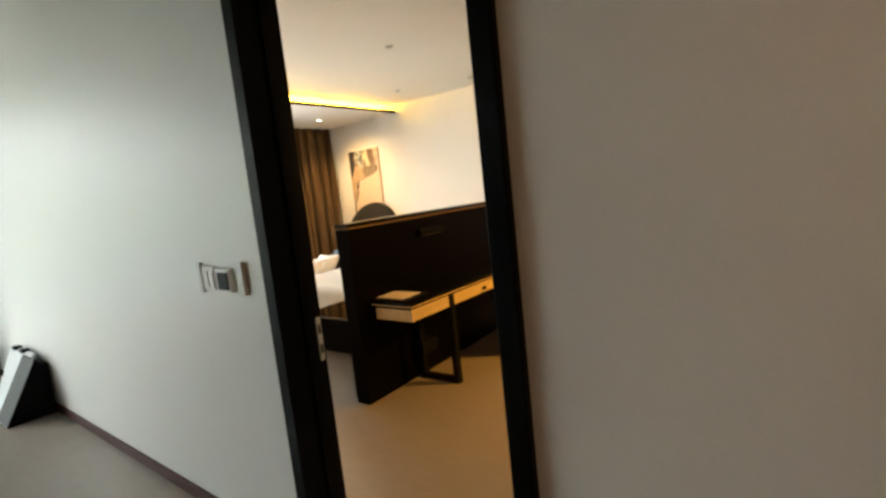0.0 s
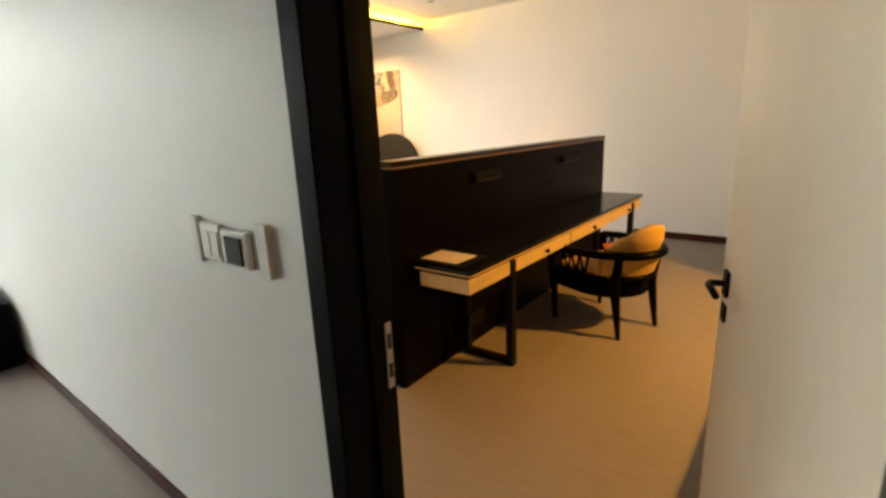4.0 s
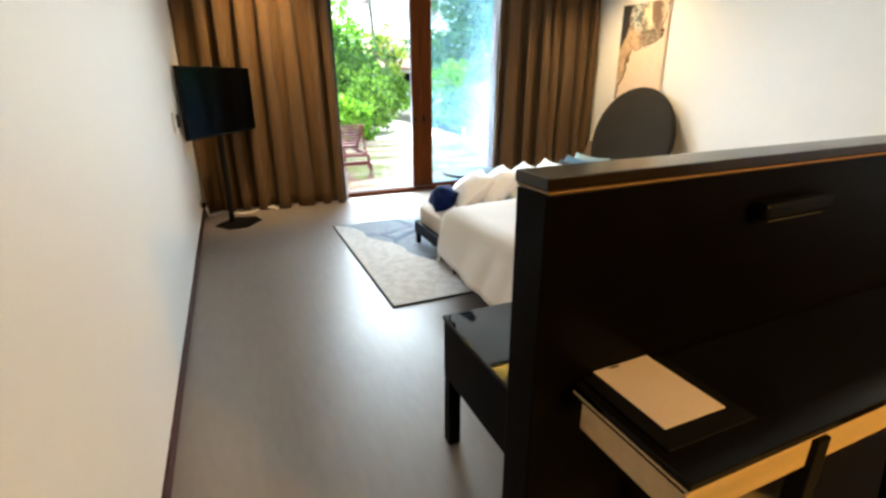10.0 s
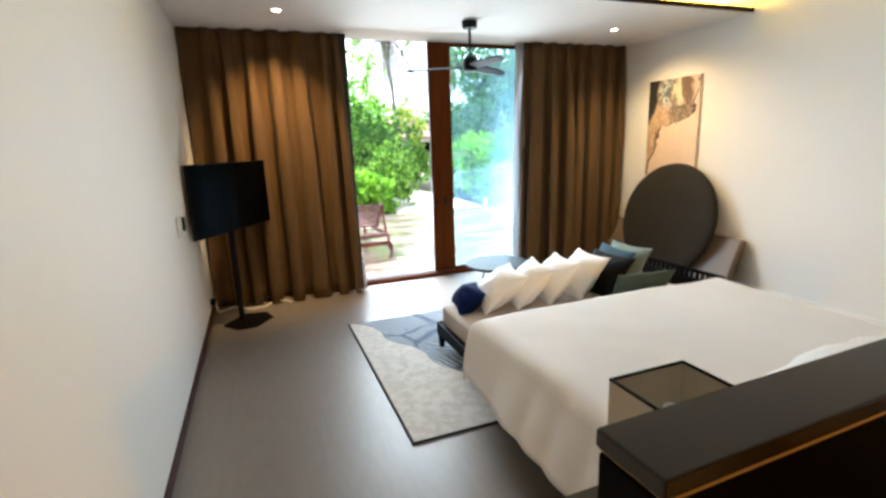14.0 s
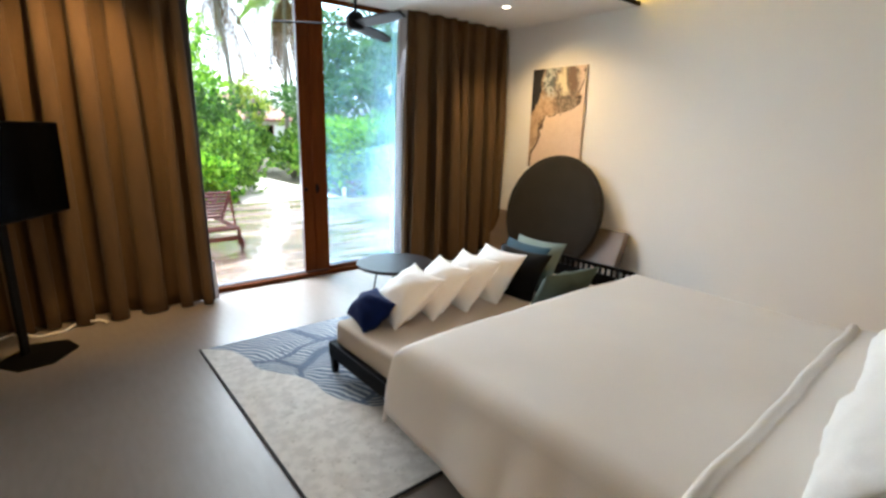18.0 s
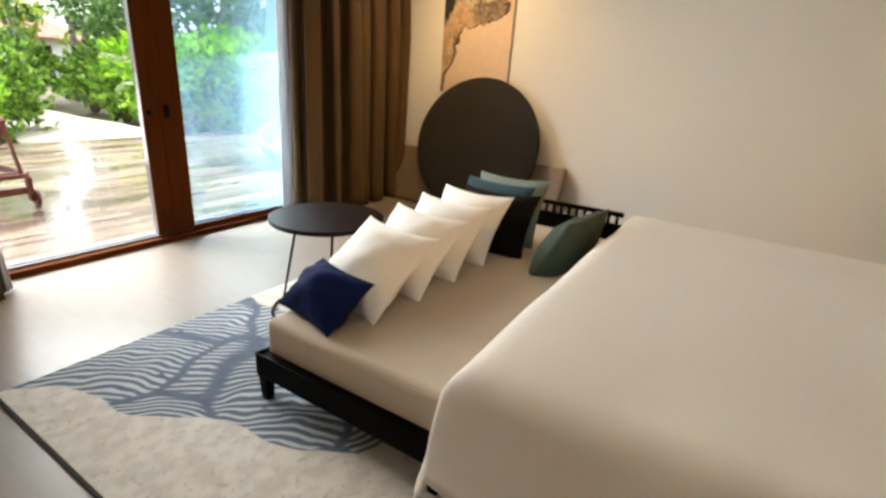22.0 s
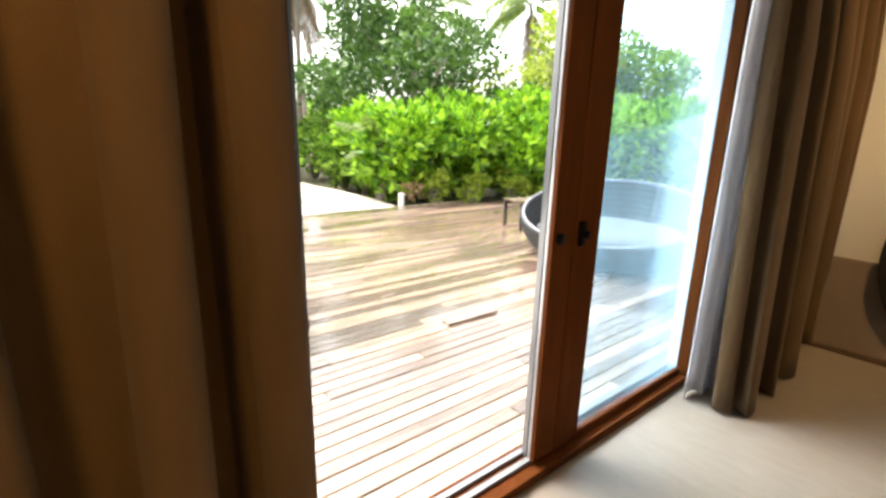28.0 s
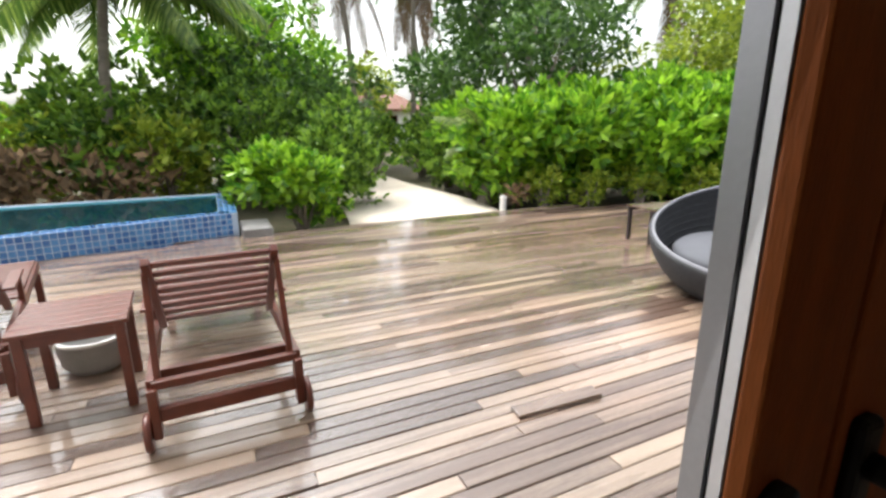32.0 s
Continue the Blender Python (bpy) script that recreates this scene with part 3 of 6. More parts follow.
# ---- curtains ----
def curtain(name, x0, x1, y, top, folds, depth, material, label, seed, lean=0.0, hem=0.0, flare=0.0, group="", bottom=0.015, tuck=0.02, start=0.0, out=0.0):
    rng = random.Random(seed)
    amps = [rng.uniform(0.35, 1.12) for _ in range(folds * 2 + 4)]
    shift = [rng.uniform(-0.6, 0.6) for _ in range(folds * 2 + 4)]
    skew = [rng.uniform(-0.05, 0.05) for _ in range(folds * 2 + 4)]

    widths = [rng.uniform(0.45, 1.6) for _ in range(folds * 2)]
    marks = [0.0]
    for w_ in widths:
        marks.append(marks[-1] + w_ / sum(widths))

    def fn(u, v):
        i = 0
        while i < folds * 2 - 1 and marks[i + 1] < u:
            i += 1
        k = i + (u - marks[i]) / (marks[i + 1] - marks[i])
        i = min(int(k), folds * 2)
        a = amps[i] * (1 - (k - i)) + amps[i + 1] * (k - i)
        s = shift[i] * (1 - (k - i)) + shift[i + 1] * (k - i)
        w = skew[i] * (1 - (k - i)) + skew[i + 1] * (k - i)
        drop = 1 - v
        open_ = 0.35 + 0.65 * min(1, drop * 2.5)
        wave = math.sin(math.pi * k + s * (0.6 + drop))
        wave = math.copysign(abs(wave) ** 0.8, wave)
        x = x0 + (x1 - x0) * u + start * drop * (1 - u) ** 2 + w * drop + flare * drop * u - tuck * math.sin(2 * math.pi * k + s * (1 + drop)) * open_
        yy = y + depth * a * open_ * wave - lean * drop * (u ** 3) - out * drop * (1 - u) ** 0.8
        z = bottom + (top - bottom) * v + hem * math.sin(k * 1.7) * (1 - v) ** 6
        return x, yy, z

    ob = solo(name, Shape().sheet(fn, folds * 22, 22, 0.004), material, label, "curtain", group, smooth=True)
    return ob, fn


cg = "curtains at the terrace door"
cl, cfn = curtain("curtain", 1.63, 3.245, 8.455, 2.995, 7, 0.14, LINEN, "floor-length brown linen curtain drawn to one side", 4, 0.10, 0.004, 0.05, cg, tuck=0.034)
part("lining", Shape().sheet(lambda u, v: (cfn(1, v)[0] - 0.005 + 0.085 * u, cfn(1, v)[1] - 0.045 + 0.045 * u + 0.008 * math.sin(6 * u), cfn(1, v)[2]), 6, 16, 0.004), LINING, cl, "charcoal lining turned out at the edge", smooth=True)
part("sheer_hem", Shape().sheet(lambda u, v: (3.30 + 0.06 * u, 8.50 - 0.08 * (1 - v) + 0.02 * math.sin(9 * u), 0.012 + 0.35 * v), 8, 6, 0.003), SHEER, cl, "pale sheer hem", smooth=True)
curtain("curtain", 5.62, 7.22, 8.46, 2.995, 7, 0.135, LINEN, "floor-length brown linen curtain drawn to one side", 9, 0.0, 0.004, -0.06, cg, tuck=0.034, start=-0.15, out=0.15)
curtain("lining_curtain", 5.53, 5.74, 8.515, 2.995, 2, 0.040, SHEER, "pale grey lining curtain bunched behind the brown one", 12, 0.05, 0.003, 0.0, cg)
curtain("curtain", 0.84, 1.43, 7.72, 3.14, 6, 0.06, SLATE, "floor-length slate grey curtain in the living room", 21, 0.02, 0.004, 0.0)
solo("sheer_curtain", Shape().sheet(lambda u, v: (0.80 + 0.55 * u, 7.64 + 0.03 * math.sin(14 * u), 0.006 + 0.05 * v), 24, 2, 0.003), SHEER, "white sheer hem showing under the grey curtain", "curtain", smooth=True)


# ---- headboard wall with desk and nightstands ----
HONEYLINE = mat("dull_honey_brown", (0.20, 0.115, 0.04), 0.5, 0.2)
CAPM = mat("polished_walnut_cap", (0.012, 0.007, 0.004), 0.2, 0.3, 4, 60, 0.01, spec=0.3, stretch=(1, 8, 8))
hb = thing("headboard", pose(2.68, 3.083, 0, 0, 0, 1.6), "long free-standing ebony headboard wall with cream upholstery on the bed side", "headboard")
part("panel", Shape().box(0, 3.445, 0, 0.127, 0.0, 1.292), EBONY, hb, bevel=0.004)
# thin honey-brown line just below the cap
part("honey_line", Shape().box(0.004, 3.441, -0.003, 0.13, 1.294, 1.300), HONEYLINE, hb, "thin honey-coloured line")
part("cap", Shape().box(-0.004, 3.449, -0.006, 0.131, 1.302, 1.334), CAPM, hb, bevel=0.004)
for x, w in ((0.75, 0.33), (2.20, 0.42)):
    r = part("reading_light", Shape().box(x, x + w, -0.055, 0.0, 1.145, 1.20), JAMB, hb, "black slim reading light", bevel=0.012)
    part("lens", Shape().box(x + 0.03, x + w - 0.03, -0.045, -0.01, 1.139, 1.147), RUBBER, r, bevel=0.002)
part("hook", Shape().tube([(1.95, 0, 1.0), (1.95, -0.03, 1.0), (1.95, -0.035, 1.03)], 0.008, 8), BLACK, hb, smooth=True)
part("socket_box", Shape().box(0.55, 0.75, -0.10, 0.0, 0.20, 0.30), BLACK, hb, bevel=0.004)


def padded(x0, x1, z0, z1, y, deep, r=0.16):
    """An upholstered pad with round upper corners, facing +y."""
    def fn(u, v):
        x, z = x0 + (x1 - x0) * u, z0 + (z1 - z0) * v
        for cx in (x0 + r, x1 - r):
            if z > z1 - r and (x < cx if cx < (x0 + x1) / 2 else x > cx):
                dx, dz = x - cx, z - (z1 - r)
                far = max(abs(dx), abs(dz)) / max(1e-6, math.hypot(dx, dz))
                x, z = cx + dx * far, z1 - r + dz * far
        edge = min(u, 1 - u, v, 1 - v)
        return x, y + deep * min(1, (edge / 0.05)) ** 0.5, z
    return Shape().sheet(lambda u, v: fn(1 - u, v), 44, 26, deep)


part("upholstered_pad", padded(0.70, 3.06, 0.30, 1.245, 0.132, 0.05), CREAMUP, hb, "cream upholstered pad with rounded corners", smooth=True)

desk = thing("desk", pose(2.81, 2.69, 0), "long dark-topped writing desk with honey oak drawers along the headboard", "desk")
part("desktop", Shape().prism([(0, 0), (3.12, 0), (3.12, 0.474), (0, 0.387)], 0.726, 0.75), BLACKGLASS, desk, "dark glossy top", bevel=0.003)
part("top_edge", Shape().box(0.004, 3.116, 0.004, 0.39, 0.716, 0.7255), OAK, desk, "thin oak edge")
part("underframe", Shape().box(0.012, 3.108, 0.02, 0.39, 0.70, 0.716), EBONY, desk)
for i in range(4):
    x0 = (0.012, 0.505, 1.36, 2.235)[i]
    x1 = (0.445, 1.34, 2.215, 3.105)[i]
    d = part("drawer", Shape().box(x0, x1, 0.014, 0.36, 0.615, 0.699), OAK, desk, "honey oak drawer", bevel=0.003)
    if i:
        part("knob", Shape().lathe([(0.006, 0), (0.006, 0.012), (0.015, 0.016), (0.017, 0.024), (0.012, 0.03)], 14, pose((x0 + x1) / 2, 0.014, 0.657, 90, 0, 0)), EDGE, d, "dark round knob", smooth=True)
for x in (0.447, 2.80):
    part("leg", Shape().box(x, x + 0.052, 0.0, 0.05, 0, 0.70), BLACK, desk, bevel=0.004)
    part("leg", Shape().box(x, x + 0.052, 0.34, 0.386, 0, 0.70), BLACK, desk, bevel=0.004)
    part("floor_stretcher", Shape().box(x + 0.004, x + 0.048, 0.05, 0.34, 0.0, 0.045), TABLEW, desk, "dark brown stretcher at the floor", bevel=0.004)

fo = thing("writing_folder", pose(2.985, 2.985, 0.7505), "cream sheet lying on a black leather blotter", "folder")
part("blotter", Shape().box(-0.145, 0.145, -0.21, 0.095, 0, 0.006), LEATHER, fo, bevel=0.002)
pp = part("sheet", Shape().box(-0.10, 0.105, -0.155, 0.155, 0.0065, 0.009), PAPER, fo, "cream paper sheet")
part("printed_mark", Shape().box(-0.045, -0.01, 0.095, 0.102, 0.009, 0.0096), RUBBER, pp)


POLISHED = mat("polished_black_lacquer", (0.003, 0.0034, 0.0038), 0.035, 0.1, 3, 40, 0.002, spec=0.5)


def nightstand(x, flip):
    ns = thing("nightstand", pose(x, 3.215, 0), "black-stained nightstand with a polished glossy top", "nightstand", "nightstands beside the bed")
    s = -1 if flip else 1

    def b(x0, x1, y0, y1, z0, z1):
        return Shape().box(min(s * x0, s * x1), max(s * x0, s * x1), y0, y1, z0, z1)
    part("body", b(0.0, 0.60, 0.0, 0.60, 0.34, 0.602), EBONY, ns, bevel=0.004)
    part("top", b(-0.004, 0.604, 0.0, 0.605, 0.603, 0.622), POLISHED, ns, "polished black top", bevel=0.003)
    part("drawer_front", b(0.02, 0.58, 0.60, 0.612, 0.37, 0.54), EBONY, ns, bevel=0.003)
    for lx in (0.001, 0.544):
        part("leg", b(lx, lx + 0.055, 0.544, 0.599, 0, 0.34), EBONY, ns, bevel=0.004)
    part("leg", b(0.001, 0.056, 0.02, 0.075, 0, 0.34), EBONY, ns, bevel=0.004)
    return ns


nightstand(2.735, False)
nightstand(6.19, True)


def bed_lamp(x, flip):
    s = -1 if flip else 1
    la = thing("wall_lamp", pose(x, 3.215, 0), "cream box-shaded reading lamp with black trim on the headboard", "lamp", "lamps on the headboard")

    def ring(z0, z1, t):
        sh = Shape()
        a0, a1, b0, b1 = -0.125, 0.125, 0.19, 0.37
        return sh.box(a0, a1, b0, b0 + t, z0, z1).box(a0, a1, b1 - t, b1, z0, z1).box(a0, a0 + t, b0 + t, b1 - t, z0, z1).box(a1 - t, a1, b0 + t, b1 - t, z0, z1)
    sd = part("shade", ring(1.03, 1.16, 0.004), SHADE, la, "cream fabric shade, open at the top")
    part("trim", ring(1.16, 1.167, 0.006), BLACK, sd)
    part("trim", ring(1.023, 1.03, 0.006), BLACK, sd)
    part("arm", Shape().tube([(0, 0.02, 0.94), (0, 0.28, 0.94), (0, 0.28, 1.03)], 0.011, 8), BLACK, la, smooth=True)
    part("wall_plate", Shape().box(-0.05, 0.05, 0, 0.022, 0.87, 1.0), BLACK, la, bevel=0.005)
    part("bulb", Shape().lathe([(0.012, 1.03), (0.014, 1.05), (0.026, 1.08), (0.02, 1.105), (0.004, 1.112)], 14, pose(0, 0.28, 0)), PLASTIC, la, smooth=True)
    part("flexible_neck", Shape().tube([(s * 0.09, 0.01, 0.90), (s * 0.14, 0.10, 0.86), (s * 0.17, 0.17, 0.88), (s * 0.17, 0.21, 0.95)], 0.008, 8), BLACK, la, "black flexible reading light", smooth=True)
    return la


bed_lamp(3.14, False)
bed_lamp(5.90, True)


# ---- bed ----
def pillow(w, h, t, pinch=0.10, wr=0.006, seed=0, n=26, rnd=0.0):
    """A stuffed cushion lying in x and y, with drawn-in sides and pointed corners."""
    sh, off = Shape(), seed * 7.3

    def side(sgn):
        def fn(u, v):
            a, b = math.sin(math.pi * (u - 0.5)), math.sin(math.pi * (v - 0.5))
            kx, ky = 1 - pinch * (1 - b * b), 1 - pinch * (1 - a * a)
            fat = max(0.0, (1 - a ** 4) * (1 - b ** 4)) ** 0.62 * (0.48 + 0.52 * (1 - a * a) * (1 - b * b))
            crease = wr * (noise.noise((a * 2.2 + off, b * 2.2, off)) + 0.5 * noise.noise((a * 5 + off, b * 5, 3.1)))
            q = 1 - rnd * (a * b) ** 4
            near_rim = max(abs(a), abs(b)) ** 3
            pleat = wr * 1.5 * near_rim * noise.noise((a * 9 + off, b * 9, off + 2)) * (1 - max(abs(a), abs(b)) ** 12)
            return a * w / 2 * kx * q, b * h / 2 * ky * q, sgn * (t / 2 * fat + (crease + pleat) * min(1, fat * 2))
        return fn
    f1, f2 = side(1), side(-1)
    sh.sheet(f1, n, n).sheet(lambda u, v: f2(1 - u, v), n, n)
    return sh


bed = thing("bed", pose(4.56, 4.38, 0), "king-size bed with a dark base", "bed")
part("base", Shape().box(-1.07, 1.07, -1.14, 1.02, 0.13, 0.30), LEATHER, bed, "dark upholstered base", bevel=0.015)
part("mattress", Shape().box(-1.04, 1.04, -1.13, 1.0, 0.30, 0.585), COTTON, bed, "thick white mattress", bevel=0.05, seg=4)
for sx in (-1, 1):
    for y in (-1.05, 0.93):
        part("leg", Shape().tube([(sx * 0.96, y, 0), (sx * 0.96, y, 0.13)], [0.022, 0.032], 12), BLACK, bed)


def hang(s, lo, hi, r, flare):
    """Across a bed top from lo to hi: the place and the drop of a cloth s metres along."""
    if lo <= s <= hi:
        return s, 0.0
    d, e, sg = (lo - s, lo, -1) if s < lo else (s - hi, hi, 1)
    if d < r * 1.57:
        return e + sg * r * math.sin(d / r), r * (1 - math.cos(d / r))
    return e + sg * (r + (d - r * 1.57) * flare), r + d - r * 1.57


def drape(u, v, x0=-1.45, x1=1.45, y0=-0.42, y1=1.42):
    sx, sy = x0 + (x1 - x0) * u, y0 + (y1 - y0) * v
    x, dx = hang(sx, -1.03, 1.03, 0.09, 0.42 - 0.30 * min(1, max(0, (sy - 0.35) / 0.75)))
    y, dy = hang(sy, -9, 0.98, 0.10, 0.16)
    drop = (dx ** 3 + dy ** 3) ** (1 / 3)
    rip = 0.016 * math.sin(sy * 9 + 1.3 * math.sin(sy * 4)) * min(1, dx * 4) + 0.012 * math.sin(sx * 8) * min(1, dy * 4)
    swell = 0.022 * noise.noise((sx * 1.3, sy * 1.3, 0.3)) + 0.006 * noise.noise((sx * 4, sy * 4, 1.7))
    z = 0.632 - drop + swell * (1 if drop < 0.05 else 0.4)
    return x + math.copysign(rip, x) * (1 if dx > 0 else 0), y + (rip if dy > 0 else 0), max(z, 0.15)


duvet = solo("duvet", Shape().sheet(drape, 90, 60, 0.022), DUVET, "ivory cotton duvet spread over the bed, hanging at the foot", "duvet", smooth=True, m=pose(4.56, 4.38, 0))


part("hem", Shape().sheet(lambda u, v: tuple(Vector(drape(0.09 + 0.82 * u, 0.972 + 0.026 * v)) + Vector((0, 0.004, -0.001))), 90, 3, 0.006), DUVET, duvet, "stitched hem", smooth=True)


def turned(u, v):
    sx = -1.34 + 2.68 * u
    x, dx = hang(sx, -1.04, 1.04, 0.09, 0.42)
    a = v * 10
    if a < 4:    # the rounded crest of the fold
        q = a / 4 * math.pi
        y, lift = -0.30 + 0.018 * math.cos(q * 0.5), 0.006 + 0.022 * math.sin(q) ** 0.7
        y -= 0.026 * a / 4
    else:
        y, lift = -0.326 - (a - 4) * 0.048, 0.007 + 0.012 * math.sin((a - 4) / 6 * math.pi)
    wave = 0.004 * math.sin(sx * 5.2) + 0.003 * math.sin(sx * 13) - 0.024 * (1.3 - sx)
    return x, y + wave, 0.632 - dx + lift + 0.004 * noise.noise((sx * 3, v * 3, 5))


SATIN = mat("ivory_satin_weave", (0.82, 0.775, 0.72), 0.28, 0.03, 2, 160, 0.03, sheen=0.1)
solo("turned_sheet", Shape().sheet(turned, 80, 40, 0.006), SATIN, "ivory satin sheet turned back over the duvet with a soft fold", "sheet", smooth=True, m=pose(4.56, 4.38, 0))
pg = "pillows on the bed"
for i, (x, y, z, rx, rz, w, h) in enumerate((
        (4.075, 3.665, 0.845, -51, 3, 0.79, 0.53), (4.945, 3.715, 0.850, -51, 2, 0.80, 0.53), (4.26, 3.43, 0.90, -70, 4, 0.80, 0.56),
        (5.12, 3.44, 0.90, -70, -3, 0.80, 0.56))):
    solo("pillow", pillow(w * 1.02, h * 1.02, 0.28, 0.075, 0.020, i, 44, 0.0), COTTON, "plump white cotton pillow leaning on the headboard", "pillow", pg, smooth=True, m=pose(x, y, z, rx, 0, rz))

# ---- daybed and its cushions ----
dbx0, dbx1, dby0, dby1 = 3.56, 5.86, 5.515, 6.44
db = thing("daybed", pose(dbx0, dby0, 0), "low dark wooden daybed with a beige mattress below the bed", "daybed")
L, D = dbx1 - dbx0, dby1 - dby0
part("side_rail", Shape().box(0.0, L, D - 0.045, D, 0.13, 0.235), EBONY, db, bevel=0.004)
part("side_rail", Shape().box(0.0, L, 0, 0.045, 0.13, 0.235), EBONY, db, bevel=0.004)
part("end_rail", Shape().box(0, 0.045, 0.045, D - 0.045, 0.13, 0.235), EBONY, db, bevel=0.004)
part("slat_base", Shape().box(0.045, L - 0.03, 0.045, D - 0.045, 0.17, 0.195), EBONY, db)
for x in (0.0, L - 0.06):
    for y in (0.0, D - 0.06):
        part("leg", Shape().add([(x, y, 0.235), (x + 0.06, y, 0.235), (x + 0.06, y + 0.06, 0.235), (x, y + 0.06, 0.235), (x + 0.012, y + 0.012, 0), (x + 0.048, y + 0.012, 0), (x + 0.048, y + 0.048, 0), (x + 0.012, y + 0.048, 0)],
                                [(0, 1, 2, 3), (7, 6, 5, 4), (0, 4, 5, 1), (1, 5, 6, 2), (2, 6, 7, 3), (3, 7, 4, 0)]), EBONY, db, bevel=0.003)
part("mattress", Shape().box(0.045, L - 0.04, 0.02, D - 0.02, 0.20, 0.385), BEIGE, db, "beige mattress", bevel=0.035, seg=4)
er = part("end_gallery", Shape().box(L - 0.035, L, 0, D, 0.235, 0.49), EBONY, db, "dark end board with a slotted gallery", bevel=0.004)
part("top_bar", Shape().box(L - 0.035, L, 0, D, 0.545, 0.575), EBONY, er, bevel=0.004)
for i in range(16):
    y = 0.03 + i * (D - 0.075) / 15
    part("spindle", Shape().box(L - 0.028, L - 0.008, y, y + 0.018, 0.49, 0.545), EBONY, er)

sg = "cushions on the daybed"
for i, (x, z, tilt, rz) in enumerate(((4.06, 0.532, -39, -10), (4.335, 0.54, -44, -7), (4.61, 0.545, -48, -4), (4.895, 0.548, -50, -2))):
    solo("cushion", pillow(0.485, 0.485, 0.26, 0.115, 0.016, 11 + i, 26, 0.0), COTTON, "square white scatter cushion leaning in a row", "cushion", sg,
         smooth=True, m=pose(x, 6.235, z, 0, tilt, rz))
solo("cushion", pillow(0.28, 0.385, 0.22, 0.10, 0.016, 31, 26, 0.0), NAVY, "small navy blue cushion leaning on a white one", "cushion", sg, smooth=True, m=pose(3.785, 6.256, 0.478, 0, -36, -12))
solo("cushion", pillow(0.46, 0.50, 0.16, 0.09, 0.008, 32), TEAL, "teal cushion behind the black one", "cushion", sg, smooth=True, m=pose(5.20, 6.22, 0.565, 0, -58, -4))
solo("cushion", pillow(0.47, 0.50, 0.17, 0.10, 0.008, 33), AQUA, "pale aqua cushion at the end of the row", "cushion", sg, smooth=True, m=pose(5.32, 6.16, 0.58, 0, -62, 3))
solo("cushion", pillow(0.46, 0.52, 0.17, 0.10, 0.010, 34), LEATHER, "black cushion behind the white ones", "cushion", sg, smooth=True, m=pose(5.095, 6.145, 0.535, 0, -56, 4))
solo("cushion", pillow(0.52, 0.47, 0.23, 0.11, 0.016, 35, 26, 0.0), SAGE, "sage green cushion leaning on the bed", "cushion", sg, smooth=True, m=pose(5.03, 5.635, 0.515, -62, 0, -8))

# ---- round table, big round seat cushion, leaning panel ----
tb = thing("side_table", pose(4.36, 6.82, 0.028), "round black side table on a thin wire base", "table")
part("tabletop", Shape().lathe([(0.285, 0.535), (0.312, 0.540), (0.318, 0.552), (0.318, 0.562), (0.312, 0.565)], 48), TABLEW, tb, "black-brown round top", bevel=0.0)
part("base_ring", Shape().tube(circle(-0.03, 0.02, -0.007, 0.285, 48), 0.0085, 8, closed=True), BLACK, tb, smooth=True)
for a in (radians(101), radians(233), radians(336)):
    part("leg", Shape().tube([(-0.03 + 0.285 * math.cos(a), 0.02 + 0.285 * math.sin(a), -0.006), (0.20 * math.cos(a), 0.20 * math.sin(a), 0.536)], 0.007, 8), BLACK, tb, smooth=True)

dm = pose(6.86, 7.375, 0.012) @ Matrix.Rotation(radians(13.0), 4, "Y")
ds = thing("round_seat_cushion", dm, "big round charcoal cushion standing on edge against the wall", "cushion")
prof = [(0.02, -0.045), (0.60, -0.05), (0.69, -0.042), (0.718, -0.02), (0.722, 0.0), (0.718, 0.02), (0.69, 0.042), (0.60, 0.05), (0.02, 0.045)]
turn = pose(0.05, 0, 0.722) @ Matrix.Rotation(radians(90), 4, "Y")
part("pad", Shape().lathe(prof, 72, turn), DISCGREY, ds, smooth=True)
part("piping", Shape().tube([turn @ Vector(p) for p in circle(0, 0, -0.036, 0.705, 72)], 0.006, 6, closed=True), DISCGREY, ds, smooth=True)
part("piping", Shape().tube([turn @ Vector(p) for p in circle(0, 0, 0.036, 0.705, 72)], 0.006, 6, closed=True), DISCGREY, ds, smooth=True)

PADF = mat("brown_leather_upholstery", (0.175, 0.128, 0.092), 0.42, 0.12, 4, 220, 0.06)
BROWNW = mat("brown_stained_board", (0.10, 0.055, 0.034), 0.5, 0.2, 4, 50, 0.02, stretch=(1, 1, 6))
lp = thing("leaning_panel", pose(6.925, 6.39, 0), "long low brown leather-covered panel leaning on the wall", "panel")
tilt = Matrix.Rotation(radians(23), 4, "Y")
part("pad", Shape().box(0.0, 0.085, 0.0, 2.03, 0.022, 0.66), PADF, lp, at=tilt, bevel=0.018, seg=3)
part("backing_board", Shape().box(0.085, 0.10, 0.004, 2.026, 0.045, 0.655), BROWNW, lp, "brown backing board", at=tilt, bevel=0.003)
part("bottom_rail", Shape().box(0.004, 0.10, 0.0, 2.03, 0.002, 0.022), BROWNW, lp, "dark bottom rail", at=tilt, bevel=0.004)

